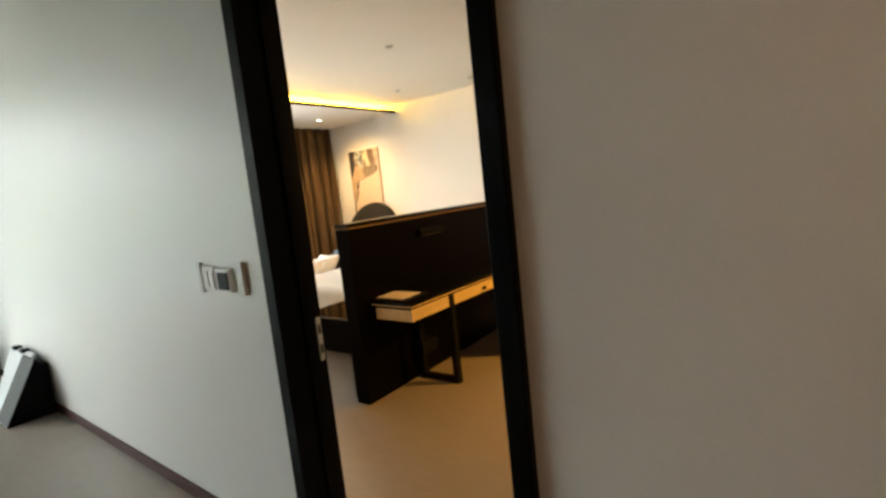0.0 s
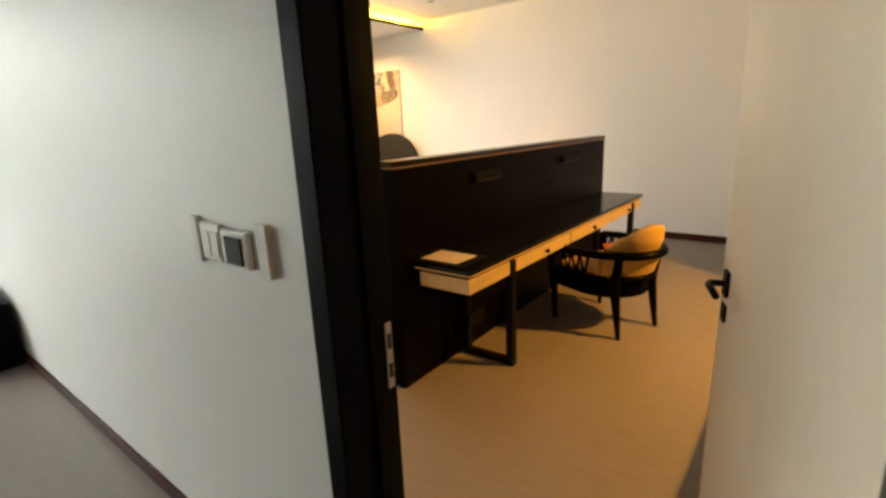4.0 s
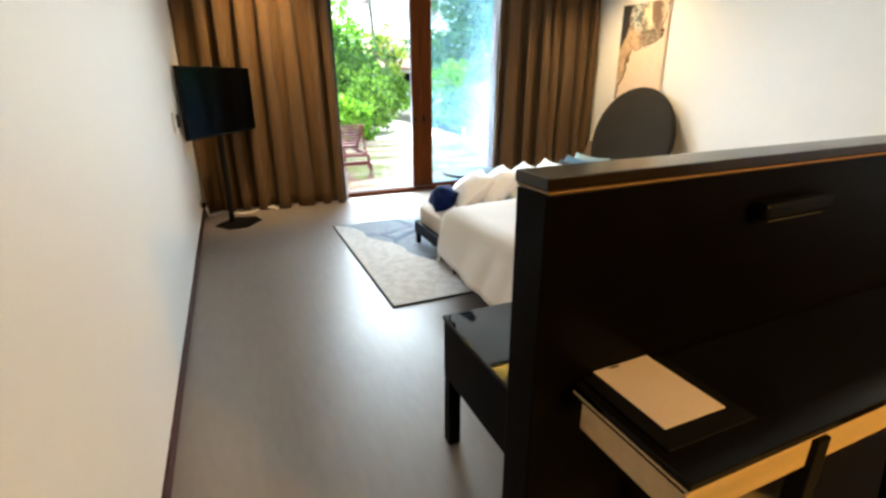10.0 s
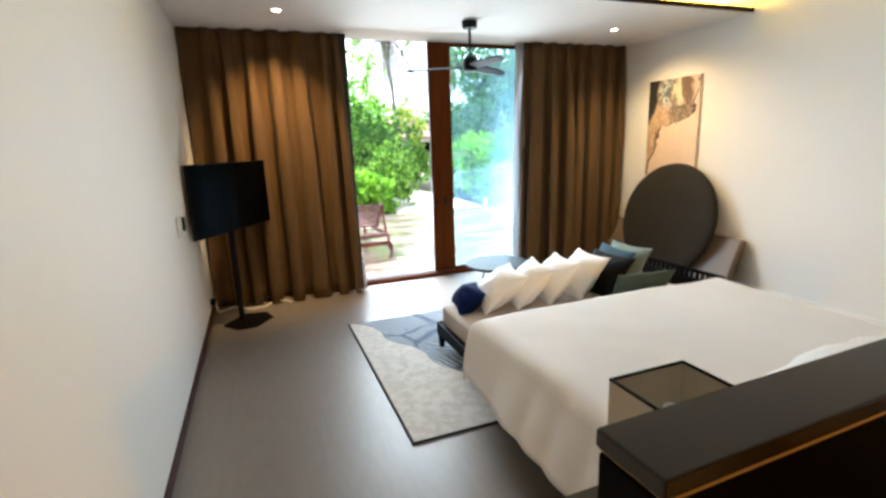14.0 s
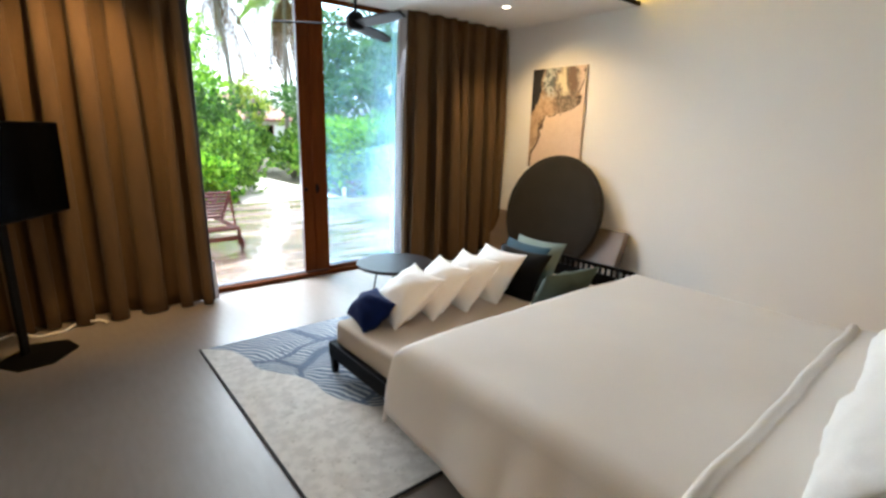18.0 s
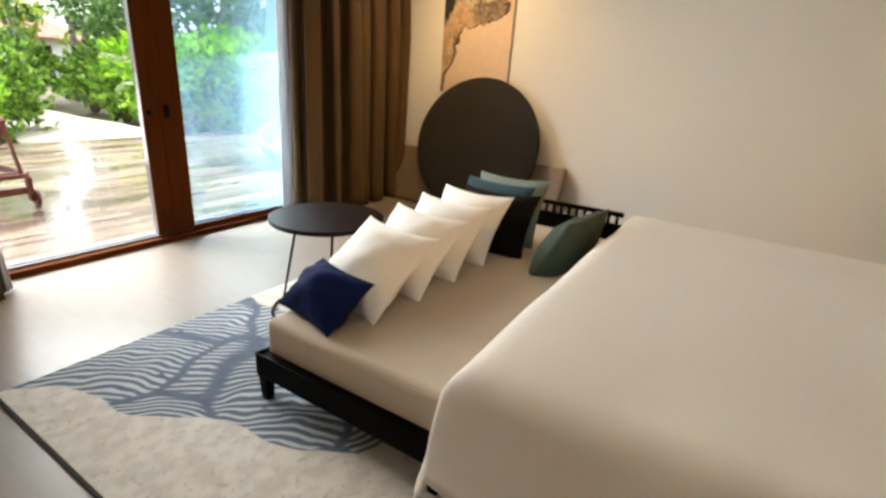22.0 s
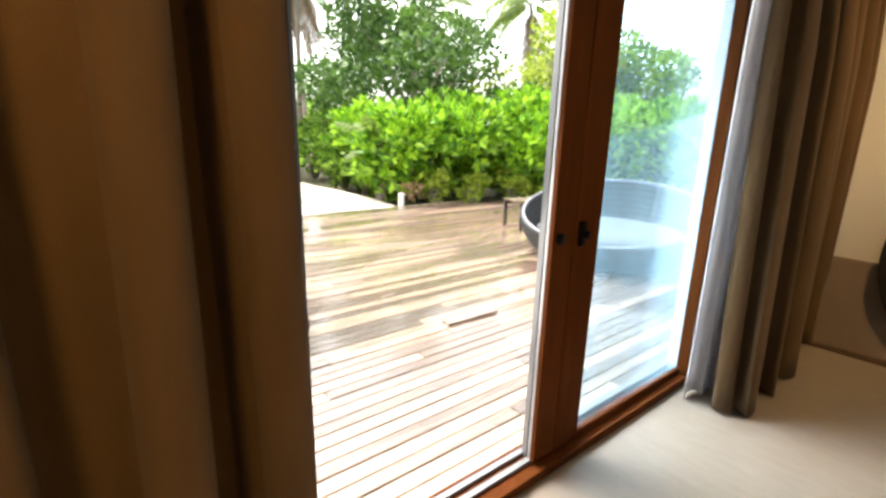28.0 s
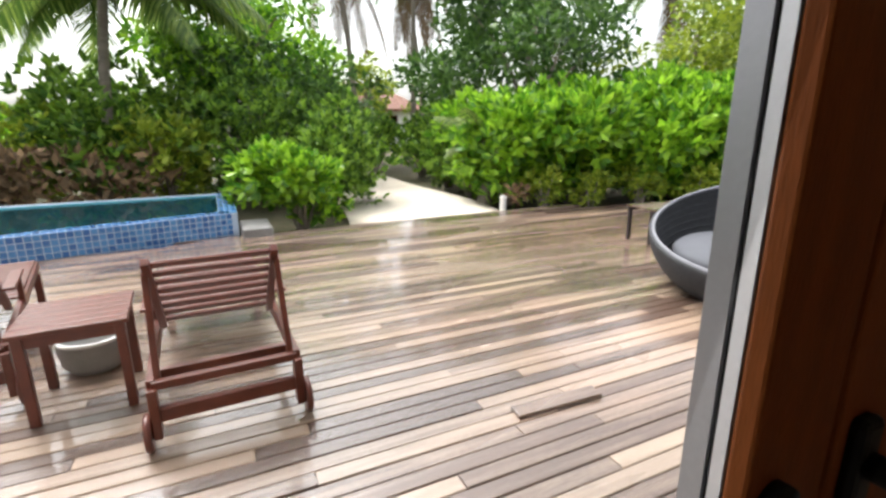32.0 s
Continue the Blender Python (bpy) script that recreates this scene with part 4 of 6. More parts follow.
# ---- television on a stand, thermostat, sockets, cable ----
tvm = pose(1.995, 7.875, 0, 0, 0, 56.0)
tv = thing("television", tvm, "flat black television on a slim floor stand", "television")
part("casing", Shape().box(-0.60, 0.60, 0.0, 0.035, 0.985, 1.655), BLACK, tv, bevel=0.006)
part("screen", Shape().box(-0.588, 0.588, -0.003, 0.001, 1.0, 1.645), SCREEN, tv, "dark reflecting screen")
part("rear_housing", Shape().box(-0.30, 0.30, 0.035, 0.075, 1.05, 1.40), BLACK, tv, bevel=0.01)
part("pole", Shape().box(-0.035, 0.035, 0.08, 0.105, 0.02, 1.38), BLACK, tv, bevel=0.006)
part("base_plate", Shape().prism([(-0.24, -0.02), (-0.12, -0.17), (0.16, -0.17), (0.28, -0.02), (0.20, 0.20), (-0.16, 0.20)], 0.0, 0.014), BLACK, tv, bevel=0.004)
part("bracket", Shape().box(-0.16, 0.16, 0.072, 0.084, 1.15, 1.36), BLACK, tv)

th = thing("thermostat", pose(XI, 6.95, 1.20), "white wall thermostat with a dark display", "thermostat")
part("housing", Shape().box(0, 0.018, -0.15, 0.03, -0.08, 0.08), PLASTIC, th, bevel=0.006)
part("display", Shape().box(0.0, 0.034, 0.032, 0.115, -0.055, 0.055), BLACK, th, bevel=0.008)
so = thing("wall_socket", pose(XI + 0.001, 8.18, 0.18), "black plug in a white wall socket", "socket")
part("plate", Shape().box(0, 0.010, -0.06, 0.06, -0.04, 0.04), PLASTIC, so, bevel=0.003)
part("plug", Shape().box(0.010, 0.055, -0.028, 0.028, -0.03, 0.03), BLACK, so, bevel=0.008)
rng = random.Random(3)
pts = [(1.66, 8.18, 0.16), (1.67, 8.27, 0.03), (1.74, 8.36, 0.014), (1.84, 8.46, 0.014)]
for i in range(30):
    k = i / 29
    pts.append((1.84 + 0.60 * k, 8.40 - 0.12 * math.sin(6.2 * k) + 0.03 * math.sin(21 * k) + rng.uniform(-0.006, 0.006) - 0.16 * k, 0.014 + 0.03 * max(0, math.sin(9 * k))))
solo("power_cable", Shape().tube(pts, 0.010, 8), CABLE, "loose white cable running along the floor behind the television", "cable", smooth=True)

# ---- picture ----
art = thing("canvas_picture", pose(XR, 7.155, 1.235), "abstract ink-wash canvas in charcoal, ochre and blush", "picture")
part("canvas", Shape().box(-0.035, -0.001, 0.0, 0.81, 0.0, 1.225), PAPER, art, bevel=0.003)
PAINT = bpy.data.materials.new("abstract_ink_wash")
PAINT.use_nodes = True
n, l = PAINT.node_tree.nodes, PAINT.node_tree.links


def node(kind, **values):
    k = n.new(kind)
    for key, value in values.items():
        k.inputs[key.replace("_", " ")].default_value = value
    return k


def calc(op, a, b=None):
    k = n.new("ShaderNodeMath")
    k.operation = op
    for i, s in enumerate((a, b)):
        if s is None:
            continue
        if isinstance(s, (int, float)):
            k.inputs[i].default_value = s
        else:
            l.new(s, k.inputs[i])
    return k.outputs[0]


def blend(fac, a, b):
    k = n.new("ShaderNodeMix")
    k.data_type = "RGBA"
    l.new(fac, k.inputs["Factor"])
    for name, s in (("A", a), ("B", b)):
        if isinstance(s, tuple):
            k.inputs[name].default_value = (*s, 1)
        else:
            l.new(s, k.inputs[name])
    return k.outputs["Result"]


def step(v, lo, hi):
    k = n.new("ShaderNodeMapRange")
    k.interpolation_type = "SMOOTHSTEP"
    k.inputs["From Min"].default_value, k.inputs["From Max"].default_value = lo, hi
    l.new(v, k.inputs["Value"])
    return k.outputs["Result"]


tc = n.new("ShaderNodeTexCoord")
sep = n.new("ShaderNodeSeparateXYZ")
l.new(tc.outputs["Object"], sep.inputs["Vector"])
n1, n2 = node("ShaderNodeTexNoise", Scale=4.0, Detail=6.0, Distortion=1.2), node("ShaderNodeTexNoise", Scale=9.0, Detail=6.0, Distortion=2.0)
l.new(tc.outputs["Object"], n1.inputs["Vector"])
l.new(tc.outputs["Object"], n2.inputs["Vector"])
py, pz = sep.outputs["Y"], sep.outputs["Z"]
# the wash fills the upper part and runs down along the window-side edge
wy = calc("ADD", py, calc("MULTIPLY", calc("SUBTRACT", n1.outputs["Fac"], 0.5), 0.26))
wz = calc("ADD", pz, calc("MULTIPLY", calc("SUBTRACT", n2.outputs["Fac"], 0.5), 0.22))
bound = calc("SUBTRACT", calc("SUBTRACT", 0.76, calc("MULTIPLY", pz, 0.30)), calc("MULTIPLY", step(wz, 0.60, 0.78), 0.46))
away = calc("SUBTRACT", wy, bound)
body = step(away, 0.0, 0.02)


def within(v, lo, hi, soft):
    return calc("MULTIPLY", step(v, lo, lo + soft), calc("SUBTRACT", 1.0, step(v, hi - soft, hi)))


rimv = calc("MULTIPLY", body, calc("SUBTRACT", 1.0, step(away, 0.03, 0.075)))
rimv = calc("MULTIPLY", rimv, step(n2.outputs["Fac"], 0.30, 0.46))
upper = step(wz, 0.84, 0.98)
ink = step(calc("SUBTRACT", wy, calc("ADD", 0.585, calc("MULTIPLY", calc("MAXIMUM", calc("SUBTRACT", 0.95, wz), 0.0), 0.75))), 0.0, 0.06)
c = blend(n2.outputs["Fac"], (0.64, 0.48, 0.37), (0.76, 0.61, 0.49))
wash = blend(step(n2.outputs["Fac"], 0.36, 0.66), (0.36, 0.235, 0.135), (0.54, 0.385, 0.25))
wash = blend(calc("MULTIPLY", within(wy, 0.02, 0.50, 0.12), step(wz, 0.62, 0.74)), wash, blend(step(n2.outputs["Fac"], 0.40, 0.60), (0.13, 0.10, 0.075), (0.30, 0.23, 0.165)))
wash = blend(calc("MULTIPLY", within(wy, 0.36, 0.64, 0.10), upper), wash, blend(step(n2.outputs["Fac"], 0.42, 0.58), (0.11, 0.125, 0.13), (0.46, 0.48, 0.46)))
wash = blend(calc("MULTIPLY", within(wy, 0.24, 0.40, 0.05), upper), wash, (0.62, 0.55, 0.38))
wash = blend(calc("MULTIPLY", within(wy, 0.12, 0.25, 0.05), upper), wash, (0.16, 0.10, 0.065))
wash = blend(calc("MULTIPLY", calc("SUBTRACT", 1.0, step(wy, 0.06, 0.14)), upper), wash, (0.62, 0.46, 0.35))
wash = blend(ink, wash, (0.018, 0.017, 0.020))
c = blend(body, c, wash)
c = blend(rimv, c, (0.055, 0.030, 0.017))
l.new(c, n["Principled BSDF"].inputs["Base Color"])
n["Principled BSDF"].inputs["Roughness"].default_value = 0.7
part("painting", Shape().box(-0.037, -0.035, 0.004, 0.806, 0.004, 1.221), PAINT, art)

# ---- rug with blue fan stripes ----
RUG = bpy.data.materials.new("cream_and_blue_patterned_pile")
RUG.use_nodes = True
n, l = RUG.node_tree.nodes, RUG.node_tree.links
tc = n.new("ShaderNodeTexCoord")
sep = n.new("ShaderNodeSeparateXYZ")
l.new(tc.outputs["Object"], sep.inputs["Vector"])
px, py = sep.outputs["X"], sep.outputs["Y"]
n1, n2, n3 = node("ShaderNodeTexNoise", Scale=2.2, Detail=2.0), node("ShaderNodeTexNoise", Scale=14.0, Detail=4.0), node("ShaderNodeTexNoise", Scale=180.0, Detail=2.0)
for k in (n1, n2, n3):
    l.new(tc.outputs["Object"], k.inputs["Vector"])
wob = calc("MULTIPLY", calc("SUBTRACT", n1.outputs["Fac"], 0.5), 0.45)
# cream coast line: y falls as x grows
coast = calc("ADD", calc("MULTIPLY", px, -2.6), 2.30)
wavy = calc("MULTIPLY", calc("SINE", calc("MULTIPLY", py, 9.0)), 0.10)
blue = step(calc("SUBTRACT", calc("ADD", py, calc("ADD", wob, wavy)), calc("MAXIMUM", coast, 0.62)), 0.0, 0.03)
far = step(calc("SUBTRACT", calc("ADD", px, calc("MULTIPLY", wob, 0.8)), calc("ADD", calc("MULTIPLY", py, 0.25), 0.72)), 0.0, 0.03)
land = calc("MULTIPLY", far, step(py, 1.62, 1.66))
blue = calc("MULTIPLY", blue, calc("SUBTRACT", 1.0, land))


# lobes of nearly straight ribs, each lobe fanning round a centre of its own
bend = n.new("ShaderNodeVectorMath")
bend.operation = "MULTIPLY_ADD"
swirl = node("ShaderNodeTexNoise", Scale=2.6, Detail=2.0)
l.new(tc.outputs["Object"], swirl.inputs["Vector"])
l.new(swirl.outputs["Color"], bend.inputs[0])
bend.inputs[1].default_value = (0.22, 0.22, 0.0)
flatten = n.new("ShaderNodeVectorMath")
flatten.operation = "MULTIPLY"
l.new(tc.outputs["Object"], flatten.inputs[0])
flatten.inputs[1].default_value = (1.0, 1.0, 0.0)
l.new(flatten.outputs["Vector"], bend.inputs[2])
cell, border = node("ShaderNodeTexVoronoi", Scale=1.5), node("ShaderNodeTexVoronoi", Scale=1.5)
border.feature = "DISTANCE_TO_EDGE"
l.new(bend.outputs["Vector"], cell.inputs["Vector"])
l.new(bend.outputs["Vector"], border.inputs["Vector"])
hub, reach = n.new("ShaderNodeVectorMath"), n.new("ShaderNodeVectorMath")
hub.operation, reach.operation = "ADD", "DISTANCE"
l.new(cell.outputs["Position"], hub.inputs[0])
hub.inputs[1].default_value = (-0.62, -0.52, 0.0)
l.new(bend.outputs["Vector"], reach.inputs[0])
l.new(hub.outputs["Vector"], reach.inputs[1])
arcs = calc("SINE", calc("ADD", calc("MULTIPLY", reach.outputs["Value"], 180.0), calc("MULTIPLY", n2.outputs["Fac"], 1.8)))
spine = step(border.outputs["Distance"], 0.012, 0.045)
wide = calc("SUBTRACT", calc("MULTIPLY", n1.outputs["Fac"], 1.2), 0.52)
k_ = calc("SUBTRACT", arcs, wide)
lines = calc("MULTIPLY", calc("MULTIPLY", step(k_, -0.1, 0.3), spine), step(n2.outputs["Fac"], 0.27, 0.38))
stripe = blend(lines, blend(n2.outputs["Fac"], (0.028, 0.050, 0.100), (0.105, 0.155, 0.245)), (0.50, 0.53, 0.55))
cream = blend(step(n2.outputs["Fac"], 0.35, 0.65), (0.60, 0.555, 0.50), (0.74, 0.695, 0.63))
n4 = node("ShaderNodeTexNoise", Scale=34.0, Detail=3.0)
l.new(tc.outputs["Object"], n4.inputs["Vector"])
cream = blend(calc("MULTIPLY", step(n4.outputs["Fac"], 0.60, 0.68), 0.45), cream, (0.36, 0.31, 0.25))
c = blend(blue, cream, stripe)
c = blend(calc("MULTIPLY", n3.outputs["Fac"], 0.18), c, (0.30, 0.29, 0.28))
l.new(c, n["Principled BSDF"].inputs["Base Color"])
n["Principled BSDF"].inputs["Roughness"].default_value = 0.95
n["Principled BSDF"].inputs["Sheen Weight"].default_value = 0.15
bmp = n.new("ShaderNodeBump")
bmp.inputs["Strength"].default_value, bmp.inputs["Distance"].default_value = 0.7, 0.006
l.new(n3.outputs["Fac"], bmp.inputs["Height"])
l.new(bmp.outputs["Normal"], n["Principled BSDF"].inputs["Normal"])
rug = solo("rug", Shape().box(0, 3.1, 0, 2.13, 0.0015, 0.012), RUG, "cream rug with blue fan-shaped stripes under the daybed", "rug", bevel=0.003, m=pose(2.935, 5.17, 0))
part("bound_edge", Shape().box(-0.012, 0.0, -0.012, 2.142, 0.001, 0.013), LINING, rug, "dark bound edge")
part("bound_edge", Shape().box(0.0, 3.1, -0.012, 0.0, 0.001, 0.013), LINING, rug, "dark bound edge")

# ---- armchair at the desk ----
ch = thing("armchair", pose(4.31, 2.495, 0, 0, 0, -21), "dark wooden tub armchair with slatted arms and an ochre back", "chair")


def tub(a, z, inset=0.0):
    """The chair's round outline at height z, wider and deeper higher up."""
    f = (z - 0.36) / 0.25
    return (0.287 + 0.033 * f - inset) * math.cos(radians(a)), -0.02 + (0.315 + 0.10 * f - inset) * math.sin(radians(a)), z


apron = [(-0.275, 0.27)] + [tub(a, 0.34)[:2] for a in range(180, 361, 15)] + [(0.275, 0.27)]
part("seat_frame", Shape().prism(apron, 0.285, 0.40), EBONY, ch, bevel=0.01)
part("seat_cushion", pillow(0.50, 0.52, 0.15, 0.03, 0.006, 51), OCHRE, ch, "ochre seat cushion", smooth=True, at=pose(0, 0.01, 0.445))
for z, thick in ((0.60, 0.030), (0.425, 0.020)):
    rail = [(-0.30, 0.275, z - 0.012), (-0.316, 0.12, z)] + [tub(a, z + 0.012 * math.sin(radians(a - 180))) for a in range(180, 361, 12)] + [(0.316, 0.12, z), (0.30, 0.275, z - 0.012)]
    part("arm_rail", Shape().tube(rail, thick, 12, flat=0.85), EBONY, ch, "dark wooden hoop round the arms and the back", smooth=True)
part("outer_back", Shape().sheet(lambda u, v: tub(208 + 124 * u, 0.415 + 0.18 * v, 0.006), 30, 6, 0.012), OCHRE, ch, "ochre fabric back panel", smooth=True)


def backfn(u, v):
    a = 202 + 136 * u
    crown = math.sin(math.pi * u) ** 0.75
    z = 0.43 + (0.15 + 0.225 * crown) * v
    x, y, _ = tub(a, min(z, 0.70), 0.035 + 0.03 * (1 - crown))
    return x, y, z


part("backrest", Shape().sheet(backfn, 34, 16, 0.07), OCHRE, ch, "plump ochre back cushion", smooth=True)
for s in (-1, 1):
    for i in range(9):
        y = -0.10 + 0.040 * i
        shift = 0.022 if i % 2 else -0.022
        slat = Shape().tube([(s * 0.300, y - shift, 0.425), (s * 0.308, y, 0.51), (s * 0.314, y + shift, 0.60)], [0.012, 0.008, 0.012], 6)
        part("slat", slat, EBONY, ch)
    part("front_leg", Shape().tube([(s * 0.255, 0.25, 0.0), (s * 0.272, 0.262, 0.40), (s * 0.30, 0.272, 0.60)], [0.016, 0.036, 0.030], 12), EBONY, ch, smooth=True)
    part("rear_leg", Shape().tube([(s * 0.205, -0.315, 0.0), (s * 0.20, -0.262, 0.36), (s * 0.215, -0.30, 0.60)], [0.016, 0.036, 0.026], 12), EBONY, ch, smooth=True)
solo("cushion", pillow(0.26, 0.18, 0.08, 0.08, 0.005, 61), RUST, "small rust red cushion on the armchair", "cushion", smooth=True, m=pose(4.24, 2.37, 0.565, 62, 0, -21))

# ---- ceiling fittings: fan, downlights, vents ----
fan_ = thing("ceiling_fan", pose(4.47, 7.62, 3.0), "black three-bladed ceiling fan, at rest", "fan")
part("canopy", Shape().lathe([(0.075, -0.075), (0.08, -0.06), (0.08, -0.001)], 24), BLACK, fan_, smooth=False)
part("rod", Shape().tube([(0, 0, -0.075), (0, 0, -0.34)], 0.014, 10), BLACK, fan_)
part("motor", Shape().lathe([(0.05, -0.50), (0.075, -0.485), (0.085, -0.44), (0.085, -0.40), (0.06, -0.365), (0.025, -0.34)], 28), BLACK, fan_, smooth=True)
for a in (152, 32, -88):
    bl = Shape().sheet(lambda u, v: (0.08 + 0.62 * u, (v - 0.5) * (0.09 + 0.06 * math.sin(math.pi * min(1, u * 1.15))) * (1 if u < 0.95 else 0.7), -0.452 - 0.035 * (v - 0.5) - 0.01 * u), 16, 6, 0.008)
    part("blade", bl, GREYBLADE, fan_, "dark grey fan blade", smooth=True, at=pose(0, 0, 0, 0, 0, a))


def downlight(x, y, z, lit):
    dl = thing("downlight", pose(x, y, z), "small round recessed ceiling light, switched " + ("on" if lit else "off"), "ceiling light", "ceiling downlights")
    sh = Shape().tube(circle(0, 0, -0.004, 0.048, 28), 0.007, 8, closed=True)
    part("bezel", sh, PLASTIC, dl, smooth=True)
    part("lamp", Shape().lathe([(0.040, -0.003), (0.040, -0.0005)], 24), BULB if lit else GREYFAB, dl, "glowing lamp" if lit else "dull grey lens")


for x, y, z in ((2.55, 7.62, 3.0), (6.33, 7.615, 3.0), (6.38, 5.70, 3.13), (4.6, 4.2, 3.13), (6.42, 3.75, 3.13), (6.42, 1.85, 3.13)):
    downlight(x, y, z, z < 3.1)
sm = thing("smoke_detector", pose(6.75, 4.55, 3.13), "round white smoke detector on the ceiling", "smoke detector")
part("housing", Shape().lathe([(0.03, -0.045), (0.05, -0.04), (0.056, -0.015), (0.056, -0.001)], 24), PLASTIC, sm, smooth=True)
setting("trim_cove_led", Shape().box(XI + 0.08, XR - 0.08, 6.835, 6.856, 3.03, 3.118), LED, "amber light strip in the ceiling cove")

# ---- living room things ----
sw = thing("switch_panel", pose(XO, 2.52, 1.22), "row of white switches and a dark room control on the wall", "switch")
for y0, y1, z0, z1, m_ in ((0.15, 0.185, -0.065, 0.07, PLASTIC), (0.03, 0.135, -0.05, 0.055, PLASTIC), (-0.10, 0.025, -0.055, 0.045, PLASTIC), (-0.195, -0.15, -0.065, 0.075, PLASTIC)):
    p_ = part("switch_plate", Shape().box(-0.018, 0, y0, y1, z0, z1), m_, sw, bevel=0.004)
part("display", Shape().box(-0.024, -0.018, -0.08, 0.0, -0.045, 0.03), BLACK, sw, "dark control display", bevel=0.004)
for y in (0.055, 0.10):
    part("rocker", Shape().box(-0.022, -0.018, y - 0.018, y + 0.018, -0.035, 0.035), PLASTIC, sw, bevel=0.002)

BOARDM = mat("pale_grey_painted_board", (0.40, 0.42, 0.44), 0.5, 0.06, 3, 60, 0.02)
fl = thing("folding_step", pose(1.42, 5.72, 0), "folded white board and black wedge leaning on the wall", "board")
part("white_board", Shape().add([(-0.24, -0.02, 0.0), (-0.20, -0.02, 0.0), (-0.005, -0.02, 0.50), (-0.035, -0.02, 0.50), (-0.24, 0.70, 0.0), (-0.20, 0.70, 0.0), (-0.005, 0.70, 0.50), (-0.035, 0.70, 0.50)],
                                [(0, 1, 2, 3), (7, 6, 5, 4), (0, 4, 5, 1), (1, 5, 6, 2), (2, 6, 7, 3), (3, 7, 4, 0)]), BOARDM, fl, bevel=0.008)
part("black_wedge", Shape().add([(-0.31, -0.16, 0.0), (0.02, -0.16, 0.0), (0.02, -0.16, 0.44), (-0.06, -0.16, 0.49), (-0.31, 0.20, 0.0), (0.02, 0.20, 0.0), (0.02, 0.20, 0.44), (-0.06, 0.20, 0.49)],
                                [(0, 1, 2, 3), (7, 6, 5, 4), (0, 4, 5, 1), (1, 5, 6, 2), (2, 6, 7, 3), (3, 7, 4, 0)]), BLACK, fl, "black wedge-shaped end", bevel=0.01)
for y in (0.22, 0.46):
    part("clip", Shape().box(-0.06, 0.0, y, y + 0.10, 0.49, 0.515), BLACK, fl, bevel=0.004)
RND = mat("grey_ikat_rug", (0.10, 0.125, 0.14), 0.95, 0.3, 7, 90, 0.2, c2=(0.40, 0.43, 0.45))
solo("round_rug", Shape().lathe([(0.98, 0.001), (1.0, 0.006), (0.98, 0.012)], 64), RND, "round blue-grey patterned rug in the living room", "rug", m=pose(-0.42, 5.95, 0))


# ---- terrace: ground, sand, deck ----
DZ = -0.07
gr = Shape()
gr.sheet(lambda u, v: (-400 + 800 * u, 8.2 + 600 * v ** 2, -0.32 - 0.00002 * (600 * v ** 2) ** 1.2), 30, 30)
gr.sheet(lambda u, v: (-400 + 800 * u, -400 + 408.2 * v, -0.32), 4, 4)
setting("ground", gr, EARTH, "dark leaf-littered ground reaching the horizon")


def sandfn(u, v):
    y = 14.9 + 16 * v
    mid, half = 6.95 + 2.1 * v ** 0.8 - 0.2 * v, 1.35 - 0.85 * min(1, v * 1.6) + 0.2 * math.sin(9 * v)
    return mid + (2 * u - 1) * half + 0.08 * math.sin(17 * v), y, -0.105 + 0.02 * noise.noise((u * 4, v * 14, 2)) - 0.10 * abs(2 * u - 1) ** 4


setting("path", Shape().sheet(sandfn, 16, 60), SAND, "pale coral sand path winding between the shrubs", smooth=True)
setting("deck_subframe", Shape().box(-4.0, 12.6, 8.77, 14.6, -0.30, DZ - 0.045), JOIST, "damp dark deck joists")
deck = thing("deck", pose(0, 0, 0), "wet weathered hardwood deck of narrow boards", "deck")
deck["kind"] = "structure"
rng = random.Random(8)
STEP, WID = 0.0905, 0.0845
near_n, far_shape, cache = 0, Shape(), {}


def board_mesh(length):
    key = round(length, 1)
    if key not in cache:
        w, h, e = WID / 2, 0.028, 0.004
        prof = [(-w, -h), (w, -h), (w, -e), (w - e, 0.0), (-w + e, 0.0), (-w, -e)]
        vs = [(x, y, z) for x in (0.002, key - 0.002) for y, z in prof]
        fs = [(5, 4, 3, 2, 1, 0), (6, 7, 8, 9, 10, 11)] + [(i, (i + 1) % 6, 6 + (i + 1) % 6, 6 + i) for i in range(6)]
        cache[key] = (vs, fs)
    return key


meshes = {}
y = 8.82
while y < 15.2:
    x = -4.0 - rng.uniform(0, 2.0)
    while x < 12.5:
        length = round(rng.choice((1.2, 1.8, 2.4, 2.4, 3.0, 3.6)), 1)
        key = board_mesh(length)
        end_y = 14.86 if x + length < 4.4 else (15.12 if x < 8.4 else 14.55)
        if y < end_y and x < 12.3:
            rise = rng.uniform(-0.002, 0.003)
            if y < 12.0 and x + length > 1.0 and x < 8.2 and near_n < 300:
                if key not in meshes:
                    meshes[key] = Shape().add(*cache[key]).mesh("board", DECKM)
                b = new("board", meshes[key])
                b.parent = deck
                b.matrix_basis = pose(x, y, DZ + rise, rng.uniform(-0.4, 0.4), 0, rng.uniform(-0.06, 0.06))
                near_n += 1
            else:
                far_shape.add([(p[0] + x, p[1] + y, p[2] + DZ + rise) for p in cache[key][0]], cache[key][1])
        x += length
    y += STEP
fb = part("far_boards", far_shape, DECKR, deck)
tagged(fb, kind="stuff")
solo("loose_board", Shape().box(0, 0.50, -0.045, 0.045, 0, 0.022), DECKR, "lifted loose deck board", "board", bevel=0.004, m=pose(5.19, 10.195, DZ + 0.004, 0, -0.6, -3))

